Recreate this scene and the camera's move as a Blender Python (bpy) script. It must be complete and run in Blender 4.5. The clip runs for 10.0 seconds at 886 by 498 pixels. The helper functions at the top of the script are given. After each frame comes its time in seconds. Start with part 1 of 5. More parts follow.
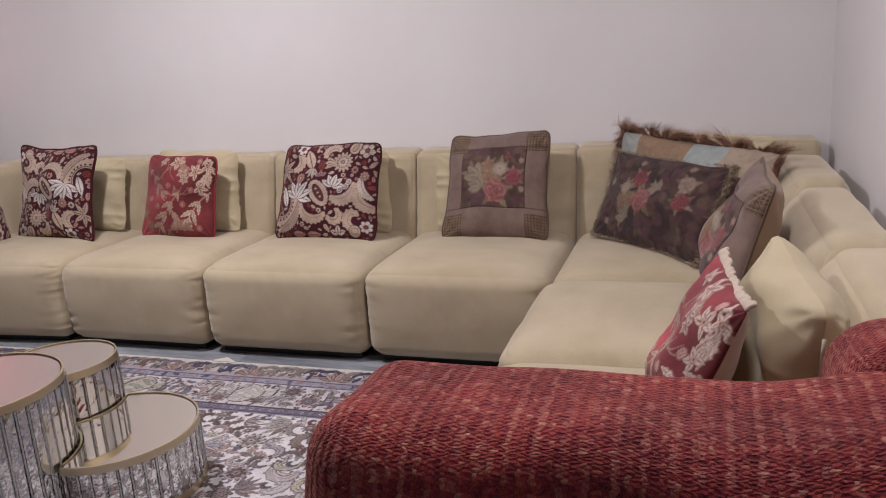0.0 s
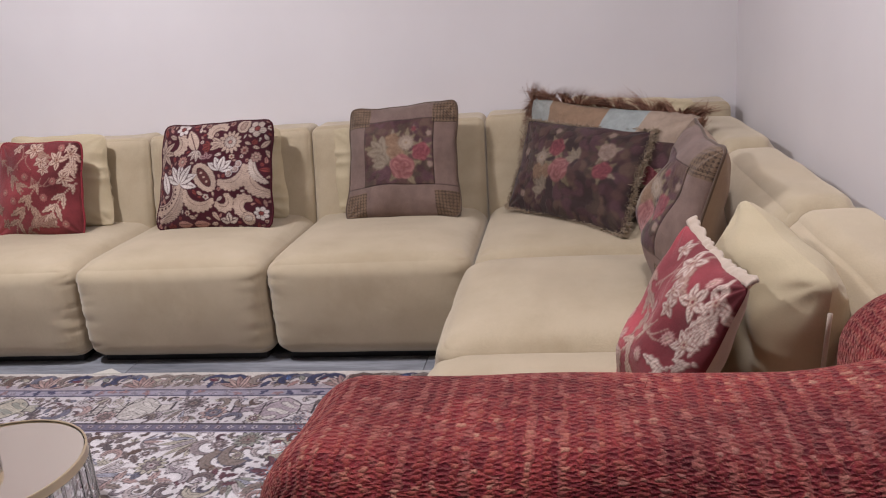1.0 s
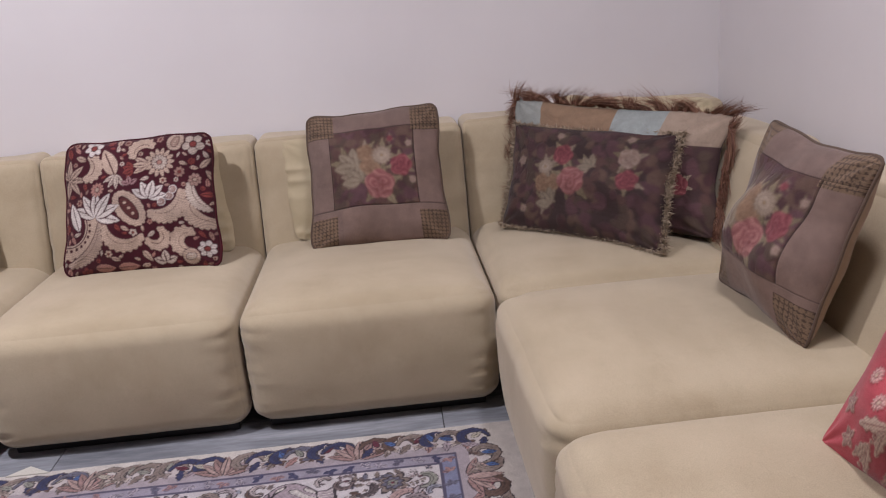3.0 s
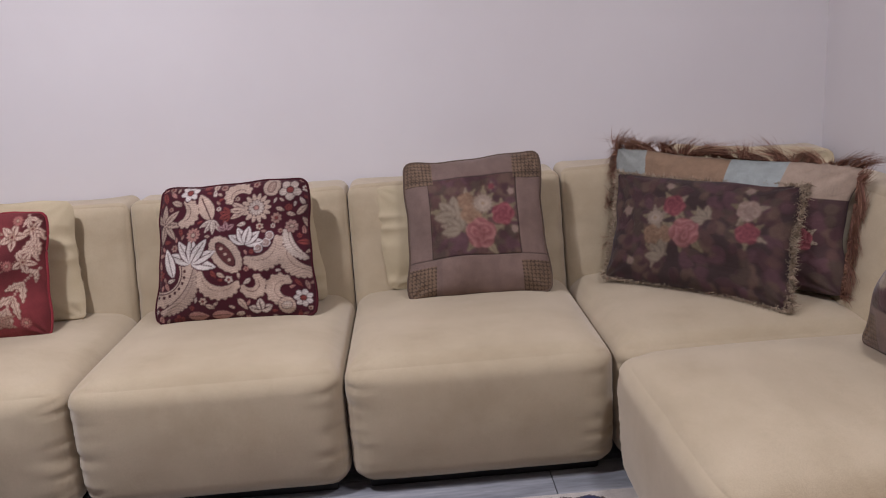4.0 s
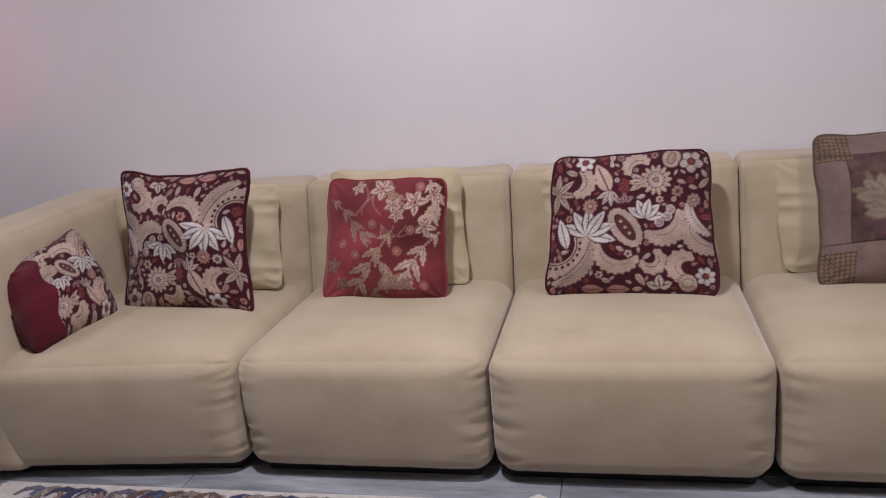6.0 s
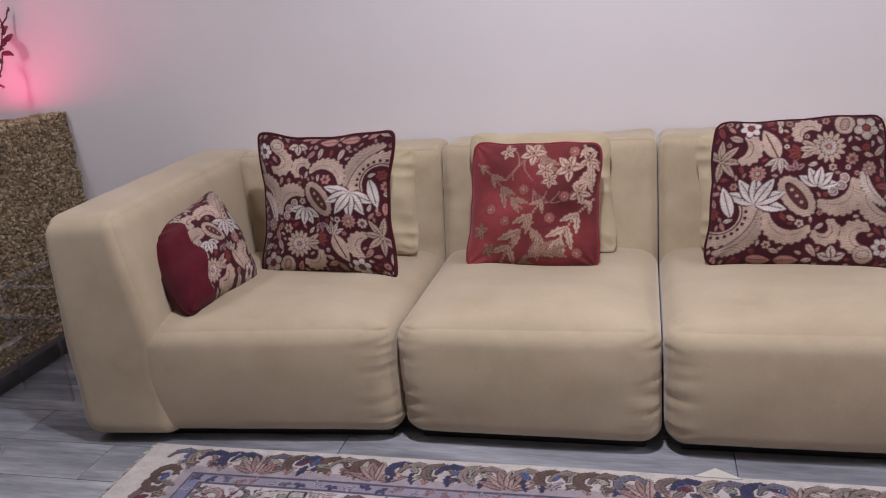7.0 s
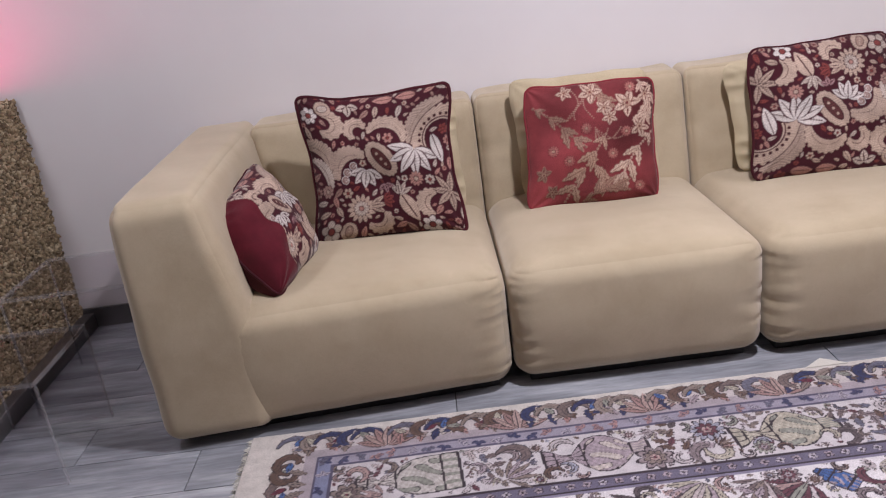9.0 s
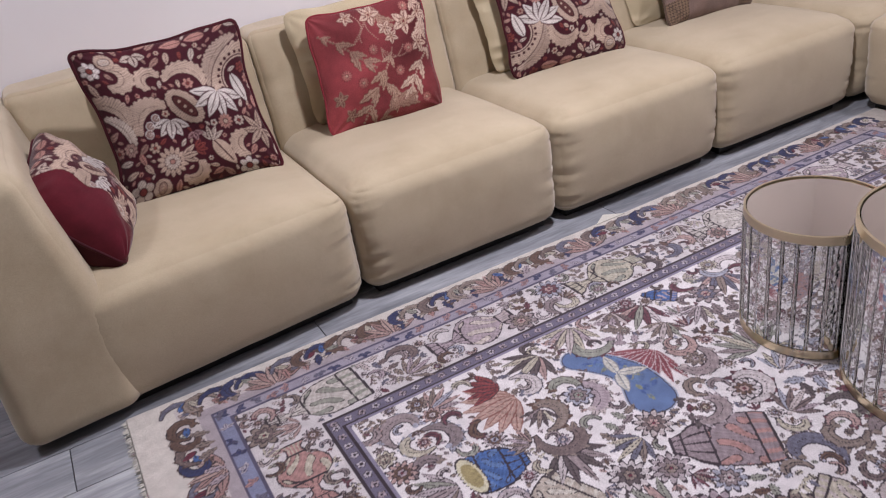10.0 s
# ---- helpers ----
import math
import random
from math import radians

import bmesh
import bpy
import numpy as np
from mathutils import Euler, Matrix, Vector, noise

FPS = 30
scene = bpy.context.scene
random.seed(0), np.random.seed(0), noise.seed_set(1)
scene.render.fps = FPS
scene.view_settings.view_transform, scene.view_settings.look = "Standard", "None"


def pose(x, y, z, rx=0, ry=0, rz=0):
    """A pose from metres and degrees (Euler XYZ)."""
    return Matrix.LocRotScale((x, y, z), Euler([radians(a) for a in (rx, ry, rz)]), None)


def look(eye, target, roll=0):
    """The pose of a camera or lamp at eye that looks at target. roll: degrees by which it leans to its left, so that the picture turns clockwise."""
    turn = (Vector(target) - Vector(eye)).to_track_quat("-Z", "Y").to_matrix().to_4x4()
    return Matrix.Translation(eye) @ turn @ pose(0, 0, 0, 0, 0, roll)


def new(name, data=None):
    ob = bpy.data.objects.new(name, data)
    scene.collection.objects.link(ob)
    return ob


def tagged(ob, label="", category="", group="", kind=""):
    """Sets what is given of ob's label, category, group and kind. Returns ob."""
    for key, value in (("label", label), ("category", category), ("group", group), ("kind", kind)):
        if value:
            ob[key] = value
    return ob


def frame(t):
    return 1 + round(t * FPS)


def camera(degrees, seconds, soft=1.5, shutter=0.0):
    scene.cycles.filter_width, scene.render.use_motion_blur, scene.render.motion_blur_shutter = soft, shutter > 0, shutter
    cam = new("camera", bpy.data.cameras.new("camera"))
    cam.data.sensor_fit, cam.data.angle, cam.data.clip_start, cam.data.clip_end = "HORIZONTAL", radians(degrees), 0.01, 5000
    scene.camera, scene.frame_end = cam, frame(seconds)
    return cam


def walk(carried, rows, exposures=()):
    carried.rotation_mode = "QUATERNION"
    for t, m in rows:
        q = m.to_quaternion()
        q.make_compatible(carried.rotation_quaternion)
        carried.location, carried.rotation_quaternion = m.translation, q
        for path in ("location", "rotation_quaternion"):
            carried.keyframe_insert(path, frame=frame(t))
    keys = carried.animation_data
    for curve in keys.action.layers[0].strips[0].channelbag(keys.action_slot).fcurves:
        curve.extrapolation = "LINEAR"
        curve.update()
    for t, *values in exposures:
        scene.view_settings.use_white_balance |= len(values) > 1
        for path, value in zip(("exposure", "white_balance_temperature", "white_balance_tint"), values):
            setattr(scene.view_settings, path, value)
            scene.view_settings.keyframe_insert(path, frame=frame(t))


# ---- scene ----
cam = camera(58.8, 10.0, 1.1)
PATH = [
    (0, (2.951, -2.899, 1.278), (2.332, -1.059, 0.796), -3.8),
    (0.5, (2.846, -2.869, 1.253), (2.388, -0.992, 0.737), -5.2),
    (1, (2.752, -2.69, 1.239), (2.434, -0.796, 0.68), -4.7),
    (1.5, (2.591, -2.545, 1.231), (2.444, -0.639, 0.641), -2.6),
    (2, (2.366, -2.484, 1.26), (2.376, -0.579, 0.648), -5.0),
    (3.5, (2.004, -2.134, 1.271), (2.137, -0.223, 0.698), -4.2),
    (4, (1.852, -2.108, 1.28), (1.913, -0.17, 0.788), -4.1),
    (4.5, (1.689, -2.101, 1.276), (1.603, -0.158, 0.81), -4.9),
    (5, (1.579, -2.048, 1.23), (1.278, -0.118, 0.798), -4.4),
    (6.5, (0.969, -2.068, 1.348), (0.504, -0.213, 0.764), -5.4),
    (7, (0.754, -2.09, 1.343), (0.255, -0.249, 0.739), -5.2),
    (7.5, (0.529, -2.1, 1.357), (0.009, -0.263, 0.762), -6.4),
    (8, (0.285, -2.189, 1.366), (-0.15, -0.336, 0.752), -7.5),
    (8.5, (0.074, -2.229, 1.361), (-0.271, -0.369, 0.712), -8.7),
    (9, (-0.152, -2.185, 1.343), (-0.173, -0.315, 0.636), -7.7),
    (9.5, (-0.451, -2.228, 1.364), (0.016, -0.47, 0.531), -6.6),
    (10, (-0.702, -2.193, 1.38), (0.027, -0.584, 0.441), -9.6),
]
EXPOSURES = [(0, -0.15, 6720, 11), (1, -0.03, 6650, 11), (2, -0.08, 6560, 12.5), (3.5, -0.15, 6480, 13), (4.5, -0.28, 6430, 13.5), (6.5, -0.28, 6450, 13.5), (7.5, -0.07, 6450, 13.5), (8.5, 0.03, 6450, 13.5), (10, 0.12, 6450, 13)]
walk(cam, [(t, look(eye, target, roll)) for t, eye, target, roll in PATH], EXPOSURES)

# ---- light, world and exposure ----
def area_lamp(name, m, power, size, colour=(1, 1, 1), size_y=None):
    d = bpy.data.lights.new(name, "AREA")
    d.energy, d.color, d.shape, d.size = power, colour, "DISK" if size_y is None else "RECTANGLE", size
    if size_y is not None:
        d.size_y = size_y
    ob = new(name, d)
    ob.matrix_world = m
    return ob


world = bpy.data.worlds.new("world")
scene.world = world
world.use_nodes = True
world.node_tree.nodes["Background"].inputs[0].default_value = (0.8, 0.85, 1.0, 1)
world.node_tree.nodes["Background"].inputs[1].default_value = 0.05
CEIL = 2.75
# First three inferred from shadows and bright areas; the last is added unseen fill.
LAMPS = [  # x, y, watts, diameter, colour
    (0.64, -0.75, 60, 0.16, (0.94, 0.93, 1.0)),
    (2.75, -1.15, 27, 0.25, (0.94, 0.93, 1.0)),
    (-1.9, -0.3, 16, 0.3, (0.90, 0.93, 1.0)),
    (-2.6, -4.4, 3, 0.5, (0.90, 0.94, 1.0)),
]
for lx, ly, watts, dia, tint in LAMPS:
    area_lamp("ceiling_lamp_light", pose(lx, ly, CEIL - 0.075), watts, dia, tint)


# ---- materials ----
def material(name, colour=(0.5, 0.5, 0.5), rough=0.7, metal=0.0):
    m = bpy.data.materials.new(name)
    m.use_nodes = True
    n = m.node_tree.nodes
    b = n["Principled BSDF"]
    b.inputs["Base Color"].default_value = (*colour, 1)
    b.inputs["Roughness"].default_value, b.inputs["Metallic"].default_value = rough, metal
    return m, n, m.node_tree.links, b


def noise_node(n, l, scale, detail=4.0, rough=0.55, coord="Object", stretch=(1, 1, 1)):
    tc, mp, t = n.new("ShaderNodeTexCoord"), n.new("ShaderNodeMapping"), n.new("ShaderNodeTexNoise")
    mp.inputs["Scale"].default_value = stretch
    l.new(tc.outputs[coord], mp.inputs["Vector"])
    l.new(mp.outputs["Vector"], t.inputs["Vector"])
    t.inputs["Scale"].default_value, t.inputs["Detail"].default_value, t.inputs["Roughness"].default_value = scale, detail, rough
    return t


def ramp_node(n, l, source, stops):
    r = n.new("ShaderNodeValToRGB")
    while len(r.color_ramp.elements) < len(stops):
        r.color_ramp.elements.new(0.5)
    for e, (p, c) in zip(r.color_ramp.elements, stops):
        e.position, e.color = p, (*c, 1)
    l.new(source, r.inputs["Fac"])
    return r


def mix_node(n, l, a, b, fac, kind="MIX"):
    m = n.new("ShaderNodeMix")
    m.data_type, m.blend_type = "RGBA", kind
    for sock, v in ((m.inputs[0], fac), (m.inputs[6], a), (m.inputs[7], b)):
        if isinstance(v, (int, float)):
            sock.default_value = v
        elif isinstance(v, tuple):
            sock.default_value = (*v, 1)
        else:
            l.new(v, sock)
    return m.outputs[2]


def bump_node(n, l, bsdf, source, strength, distance, below=None):
    b = n.new("ShaderNodeBump")
    b.inputs["Strength"].default_value, b.inputs["Distance"].default_value = strength, distance
    l.new(source, b.inputs["Height"])
    if below:
        l.new(below.outputs[0], b.inputs["Normal"])
    l.new(b.outputs[0], bsdf.inputs["Normal"])
    return b


def fabric(name, dark, light, rough=0.9, sheen=0.3, grain=700.0, tint=(1, 1, 1)):
    m, n, l, b = material(name, light, rough)
    big = noise_node(n, l, 5.0, 5)
    fine = noise_node(n, l, grain, 2)
    c = ramp_node(n, l, big.outputs[0], [(0.3, dark), (0.7, light)])
    f = ramp_node(n, l, fine.outputs[0], [(0.3, (0.82, 0.82, 0.82)), (0.7, (1.08, 1.08, 1.08))])
    l.new(mix_node(n, l, c.outputs[0], f.outputs[0], 1.0, "MULTIPLY"), b.inputs["Base Color"])
    b.inputs["Sheen Weight"].default_value, b.inputs["Sheen Roughness"].default_value = sheen, 0.5
    b.inputs["Sheen Tint"].default_value = (*tint, 1)
    b.inputs["Specular IOR Level"].default_value = 0.15
    k = bump_node(n, l, b, big.outputs[0], 0.25, 0.01)
    bump_node(n, l, b, fine.outputs[0], 0.25, 0.001, k)
    return m


def printed(name, rough=0.85, sheen=0.2, grain=900.0, bump=0.3):
    """Cloth whose woven pattern is in the mesh's colours."""
    m, n, l, b = material(name, rough=rough)
    a = n.new("ShaderNodeAttribute")
    a.attribute_name = "weave"
    fine, mid = noise_node(n, l, grain, 2), noise_node(n, l, 25.0, 4)
    f = ramp_node(n, l, fine.outputs[0], [(0.3, (0.75, 0.75, 0.75)), (0.7, (1.2, 1.2, 1.2))])
    g = ramp_node(n, l, mid.outputs[0], [(0.3, (0.85, 0.85, 0.85)), (0.7, (1.1, 1.1, 1.1))])
    c = mix_node(n, l, a.outputs[0], f.outputs[0], 1.0, "MULTIPLY")
    l.new(mix_node(n, l, c, g.outputs[0], 1.0, "MULTIPLY"), b.inputs["Base Color"])
    b.inputs["Sheen Weight"].default_value, b.inputs["Sheen Roughness"].default_value = sheen, 0.4
    b.inputs["Specular IOR Level"].default_value = 0.2
    bump_node(n, l, b, fine.outputs[0], bump, 0.0015)
    return m


SOFA = fabric("cream_velour", (0.445, 0.358, 0.242), (0.515, 0.425, 0.298), 0.9, 0.45, 500.0, (1.0, 0.95, 0.88))
sn_, sl_ = SOFA.node_tree.nodes, SOFA.node_tree.links
sofa_bsdf = sn_["Principled BSDF"]
weft = sofa_bsdf.inputs["Base Color"].links[0].from_socket
nap = noise_node(sn_, sl_, 3.2, 6, 0.62, "Object", (1.0, 1.6, 0.8))
brushed = ramp_node(sn_, sl_, nap.outputs[0], [(0.34, (0.92, 0.91, 0.89)), (0.5, (1.0, 1.0, 1.0)), (0.66, (1.05, 1.05, 1.06))])
sl_.new(mix_node(sn_, sl_, weft, brushed.outputs[0], 1.0, "MULTIPLY"), sofa_bsdf.inputs["Base Color"])
BEIGE = fabric("beige_cotton", (0.47, 0.385, 0.25), (0.55, 0.46, 0.315), 0.85, 0.15)
MAROON = fabric("maroon_velvet", (0.032, 0.004, 0.008), (0.062, 0.008, 0.014), 0.7, 0.2, 700.0, (1.0, 0.35, 0.35))
CRIMSON = fabric("crimson_cloth", (0.20, 0.02, 0.03), (0.28, 0.035, 0.045), 0.8, 0.3, 700.0, (1, 0.5, 0.5))
TAUPE = fabric("taupe_suede", (0.13, 0.09, 0.085), (0.18, 0.13, 0.12), 0.85, 0.3)
STRIPE = fabric("tan_ticking", (0.28, 0.19, 0.14), (0.36, 0.26, 0.19), 0.85, 0.1)
BROCADE = fabric("brown_cord", (0.085, 0.052, 0.038), (0.14, 0.095, 0.068), 0.8, 0.2)
RUFFLE = fabric("cream_ruffle", (0.48, 0.38, 0.30), (0.58, 0.48, 0.40), 0.85, 0.2)
RUG_BACK = fabric("cream_cotton_warp", (0.55, 0.52, 0.47), (0.64, 0.61, 0.56), 0.9, 0.1)
WEAVE = printed("woven_pattern")
RUG = printed("rug_pile", 0.95, 0.25, 450.0, 0.6)

m, n, l, b = material("wall_paint", (0.78, 0.745, 0.74), 0.55)
w1, w2 = noise_node(n, l, 2.0, 4), noise_node(n, l, 180.0, 3)
c = ramp_node(n, l, w1.outputs[0], [(0.3, (0.74, 0.70, 0.71)), (0.7, (0.775, 0.74, 0.75))])
l.new(c.outputs[0], b.inputs["Base Color"])
b.inputs["Specular IOR Level"].default_value = 0.3
bump_node(n, l, b, w2.outputs[0], 0.08, 0.001)
WALL = m
CEILING, *_ = material("ceiling_paint", (0.8, 0.79, 0.77), 0.9)

m, n, l, b = material("grey_marble_tile", (0.3, 0.3, 0.32), 0.22)
tinfo = n.new("ShaderNodeObjectInfo")
v1 = noise_node(n, l, 2.2, 8, 0.6, "Object", (0.7, 5.0, 1))
v1.noise_dimensions = "4D"
tw_ = n.new("ShaderNodeMath")
tw_.operation = "MULTIPLY"
tw_.inputs[1].default_value = 50.0
l.new(tinfo.outputs["Random"], tw_.inputs[0])
l.new(tw_.outputs[0], v1.inputs["W"])
v2 = noise_node(n, l, 30.0, 4, 0.5, "Object", (0.4, 3.0, 1))
c = ramp_node(n, l, v1.outputs[0], [(0.28, (0.14, 0.145, 0.165)), (0.5, (0.30, 0.31, 0.34)), (0.72, (0.54, 0.55, 0.58))])
g = ramp_node(n, l, v2.outputs[0], [(0.3, (0.85, 0.85, 0.85)), (0.7, (1.1, 1.1, 1.1))])
info = n.new("ShaderNodeObjectInfo")
r = ramp_node(n, l, info.outputs["Random"], [(0.0, (0.85, 0.85, 0.87)), (1.0, (1.08, 1.08, 1.08))])
c2 = mix_node(n, l, c.outputs[0], g.outputs[0], 1.0, "MULTIPLY")
l.new(mix_node(n, l, c2, r.outputs[0], 1.0, "MULTIPLY"), b.inputs["Base Color"])
bump_node(n, l, b, v2.outputs[0], 0.05, 0.002)
TILE = m
GROUT, *_ = material("dark_grout", (0.09, 0.09, 0.095), 0.9)
SKIRT, sn, sl, sb = material("grey_stone_skirting", (0.10, 0.095, 0.095), 0.35)
sv = noise_node(sn, sl, 7.0, 6)
sl.new(ramp_node(sn, sl, sv.outputs[0], [(0.3, (0.07, 0.066, 0.066)), (0.7, (0.15, 0.14, 0.14))]).outputs[0], sb.inputs["Base Color"])
PLINTH, pn, pl, pb = material("black_plastic", (0.012, 0.011, 0.011), 0.5)

GOLD, gn, gl, gb = material("brushed_gold", (0.74, 0.63, 0.43), 0.25, 1.0)
gv = noise_node(gn, gl, 9.0, 3, 0.5)
gl.new(ramp_node(gn, gl, gv.outputs[0], [(0.3, (0.27,) * 3), (0.7, (0.34,) * 3)]).outputs[0], gb.inputs["Roughness"])
MIRROR, mn, ml, mb = material("rose_mirror", (0.83, 0.755, 0.66), 0.06, 1.0)
CRYSTAL, cn, cl, cb = material("crystal_facet", (0.78, 0.79, 0.78), 0.05, 1.0)
cv = noise_node(cn, cl, 22.0, 2, 0.5, "Object")
bump_node(cn, cl, cb, cv.outputs[0], 0.22, 0.008)
CHROME, *_ = material("chrome_rod", (0.6, 0.6, 0.58), 0.18, 1.0)


def sheet_acrylic(name, clear, gloss):
    m, n, l, b = material(name)
    t, g, x, f, p = n.new("ShaderNodeBsdfTransparent"), n.new("ShaderNodeBsdfGlossy"), n.new("ShaderNodeMixShader"), n.new("ShaderNodeLayerWeight"), n.new("ShaderNodeMath")
    t.inputs[0].default_value, g.inputs["Roughness"].default_value = (*clear, 1), 0.04
    p.operation, p.inputs[1].default_value = "MULTIPLY", gloss
    l.new(f.outputs["Fresnel"], p.inputs[0])
    f.inputs["Blend"].default_value = 0.25
    l.new(p.outputs[0], x.inputs[0])
    l.new(t.outputs[0], x.inputs[1])
    l.new(g.outputs[0], x.inputs[2])
    l.new(x.outputs[0], n["Material Output"].inputs["Surface"])
    n.remove(b)
    return m


ACRYLIC = sheet_acrylic("clear_acrylic", (0.95, 0.94, 0.95), 0.22)
# Pale see-through colour painted for the light caught along acrylic edges.
ACRYLIC_HIGHLIGHT, aen, ael, aeb = material("acrylic_edge_highlight", (0.62, 0.60, 0.62), 0.15)
aeb.inputs["Alpha"].default_value = 0.14

m, n, l, b = material("pebble_render", (0.25, 0.19, 0.12), 0.9)
info = n.new("ShaderNodeNewGeometry")
r = ramp_node(n, l, info.outputs["Random Per Island"], [(0.0, (0.13, 0.09, 0.055)), (0.4, (0.31, 0.225, 0.135)), (0.8, (0.43, 0.33, 0.205)), (1.0, (0.55, 0.45, 0.31))])
pv = noise_node(n, l, 150.0, 3)
g = ramp_node(n, l, pv.outputs[0], [(0.3, (0.7, 0.7, 0.7)), (0.7, (1.15, 1.15, 1.15))])
l.new(mix_node(n, l, r.outputs[0], g.outputs[0], 1.0, "MULTIPLY"), b.inputs["Base Color"])
bump_node(n, l, b, pv.outputs[0], 0.5, 0.003)
PEBBLE = m
PEBBLE_BED, bn, bl, bb = material("pebble_bed", (0.13, 0.10, 0.065), 0.95)
bv = noise_node(bn, bl, 60.0, 5)
bl.new(ramp_node(bn, bl, bv.outputs[0], [(0.3, (0.12, 0.09, 0.06)), (0.7, (0.30, 0.235, 0.155))]).outputs[0], bb.inputs["Base Color"])
PINK, pkn, pkl, pkb = material("pink_led", (1, 0.1, 0.3), 0.5)
pkb.inputs["Emission Color"].default_value, pkb.inputs["Emission Strength"].default_value = (1.0, 0.06, 0.27, 1), 3.4
LAMPGLOW, ln, ll, lb = material("lamp_diffuser", (1, 1, 1), 0.5)
lb.inputs["Emission Color"].default_value, lb.inputs["Emission Strength"].default_value = (1, 0.94, 0.88, 1), 3.0
LEAFRED, *_ = material("dark_red_leaf", (0.22, 0.03, 0.06), 0.5)
STEM, *_ = material("brown_stem", (0.09, 0.035, 0.03), 0.7)
FUR, fn, fl, fb = material("brown_feather", (0.09, 0.045, 0.03), 0.75)
fg = fn.new("ShaderNodeNewGeometry")
fl.new(ramp_node(fn, fl, fg.outputs["Random Per Island"], [(0, (0.10, 0.038, 0.028)), (0.6, (0.25, 0.11, 0.07)), (1, (0.44, 0.25, 0.16))]).outputs[0], fb.inputs["Base Color"])
FRINGE, rn, rl, rb_ = material("olive_chenille", (0.14, 0.10, 0.06), 0.85)
rg = rn.new("ShaderNodeNewGeometry")
rl.new(ramp_node(rn, rl, rg.outputs["Random Per Island"], [(0, (0.24, 0.175, 0.12)), (1, (0.48, 0.38, 0.28))]).outputs[0], rb_.inputs["Base Color"])

# woven throw: checks of thick yarn, red with orange and plum
m, n, l, b = material("woven_mohair", (0.25, 0.04, 0.04), 0.95)
uv = n.new("ShaderNodeUVMap")
wob = n.new("ShaderNodeTexNoise")
wob.inputs["Scale"].default_value = 55.0
l.new(uv.outputs[0], wob.inputs["Vector"])
off = n.new("ShaderNodeVectorMath")
off.operation = "MULTIPLY_ADD"
off.inputs[1].default_value = (0.022, 0.012, 0)
l.new(wob.outputs[1], off.inputs[0])
l.new(uv.outputs[0], off.inputs[2])
sep = n.new("ShaderNodeSeparateXYZ")
l.new(off.outputs[0], sep.inputs[0])


def math_node(op, a, b2=None):
    k = n.new("ShaderNodeMath")
    k.operation = op
    for s, v in zip(k.inputs, (a, b2)):
        if v is None:
            continue
        if isinstance(v, (int, float)):
            s.default_value = v
        else:
            l.new(v, s)
    return k.outputs[0]


CU, CV = 0.021, 0.0095
row = math_node("FLOOR", math_node("DIVIDE", sep.outputs[1], CV))
shift = math_node("MULTIPLY", math_node("MODULO", row, 2.0), 0.5)
ucol = math_node("ADD", math_node("DIVIDE", sep.outputs[0], CU), math_node("MULTIPLY", shift, 0.12))
su = math_node("SINE", math_node("MULTIPLY", ucol, 2 * math.pi))
fine_u = math_node("ABSOLUTE", math_node("SINE", math_node("MULTIPLY", sep.outputs[0], math.pi / 0.0042)))
sv_ = math_node("ABSOLUTE", math_node("SINE", math_node("MULTIPLY", sep.outputs[1], math.pi / CV)))
check = math_node("ADD", math_node("MULTIPLY", math_node("ADD", su, -0.15), sv_), math_node("MULTIPLY", fine_u, 0.15))
cell = n.new("ShaderNodeCombineXYZ")
l.new(math_node("FLOOR", ucol), cell.inputs[0])
l.new(row, cell.inputs[1])
rnd = n.new("ShaderNodeTexWhiteNoise")
l.new(cell.outputs[0], rnd.inputs["Vector"])
over = ramp_node(n, l, check, [(0.0, (0.0,) * 3), (0.55, (1.0,) * 3)])
warp_c = ramp_node(n, l, rnd.outputs[0], [(0.0, (0.25, 0.032, 0.036)), (0.6, (0.32, 0.055, 0.05)), (0.82, (0.40, 0.12, 0.09)), (1.0, (0.50, 0.25, 0.19))])
weft_c = ramp_node(n, l, rnd.outputs[0], [(0.0, (0.14, 0.014, 0.026)), (0.5, (0.23, 0.024, 0.036)), (1.0, (0.31, 0.045, 0.048))])
patch = n.new("ShaderNodeTexNoise")
patch.inputs["Scale"].default_value = 4.0
l.new(uv.outputs[0], patch.inputs["Vector"])
cc = mix_node(n, l, weft_c.outputs[0], warp_c.outputs[0], over.outputs[0])
cc = mix_node(n, l, cc, ramp_node(n, l, patch.outputs[0], [(0.34, (0.50, 0.38, 0.52)), (0.62, (1.12, 1.12, 1.05))]).outputs[0], 1.0, "MULTIPLY")
col_u = math_node("DIVIDE", sep.outputs[0], 0.037)
slub_cell = n.new("ShaderNodeCombineXYZ")
l.new(math_node("FLOOR", col_u), slub_cell.inputs[0])
l.new(math_node("FLOOR", math_node("DIVIDE", sep.outputs[1], 0.013)), slub_cell.inputs[1])
slub_rnd = n.new("ShaderNodeTexWhiteNoise")
l.new(slub_cell.outputs[0], slub_rnd.inputs["Vector"])
near_mid = math_node("LESS_THAN", math_node("ABSOLUTE", math_node("SUBTRACT", math_node("FRACT", col_u), 0.5)), 0.13)
slub = math_node("MULTIPLY", near_mid, math_node("GREATER_THAN", slub_rnd.outputs[0], 0.42))
cc = mix_node(n, l, cc, (0.50, 0.20, 0.16), math_node("MULTIPLY", slub, 0.32))
fuzz = noise_node(n, l, 350.0, 3)
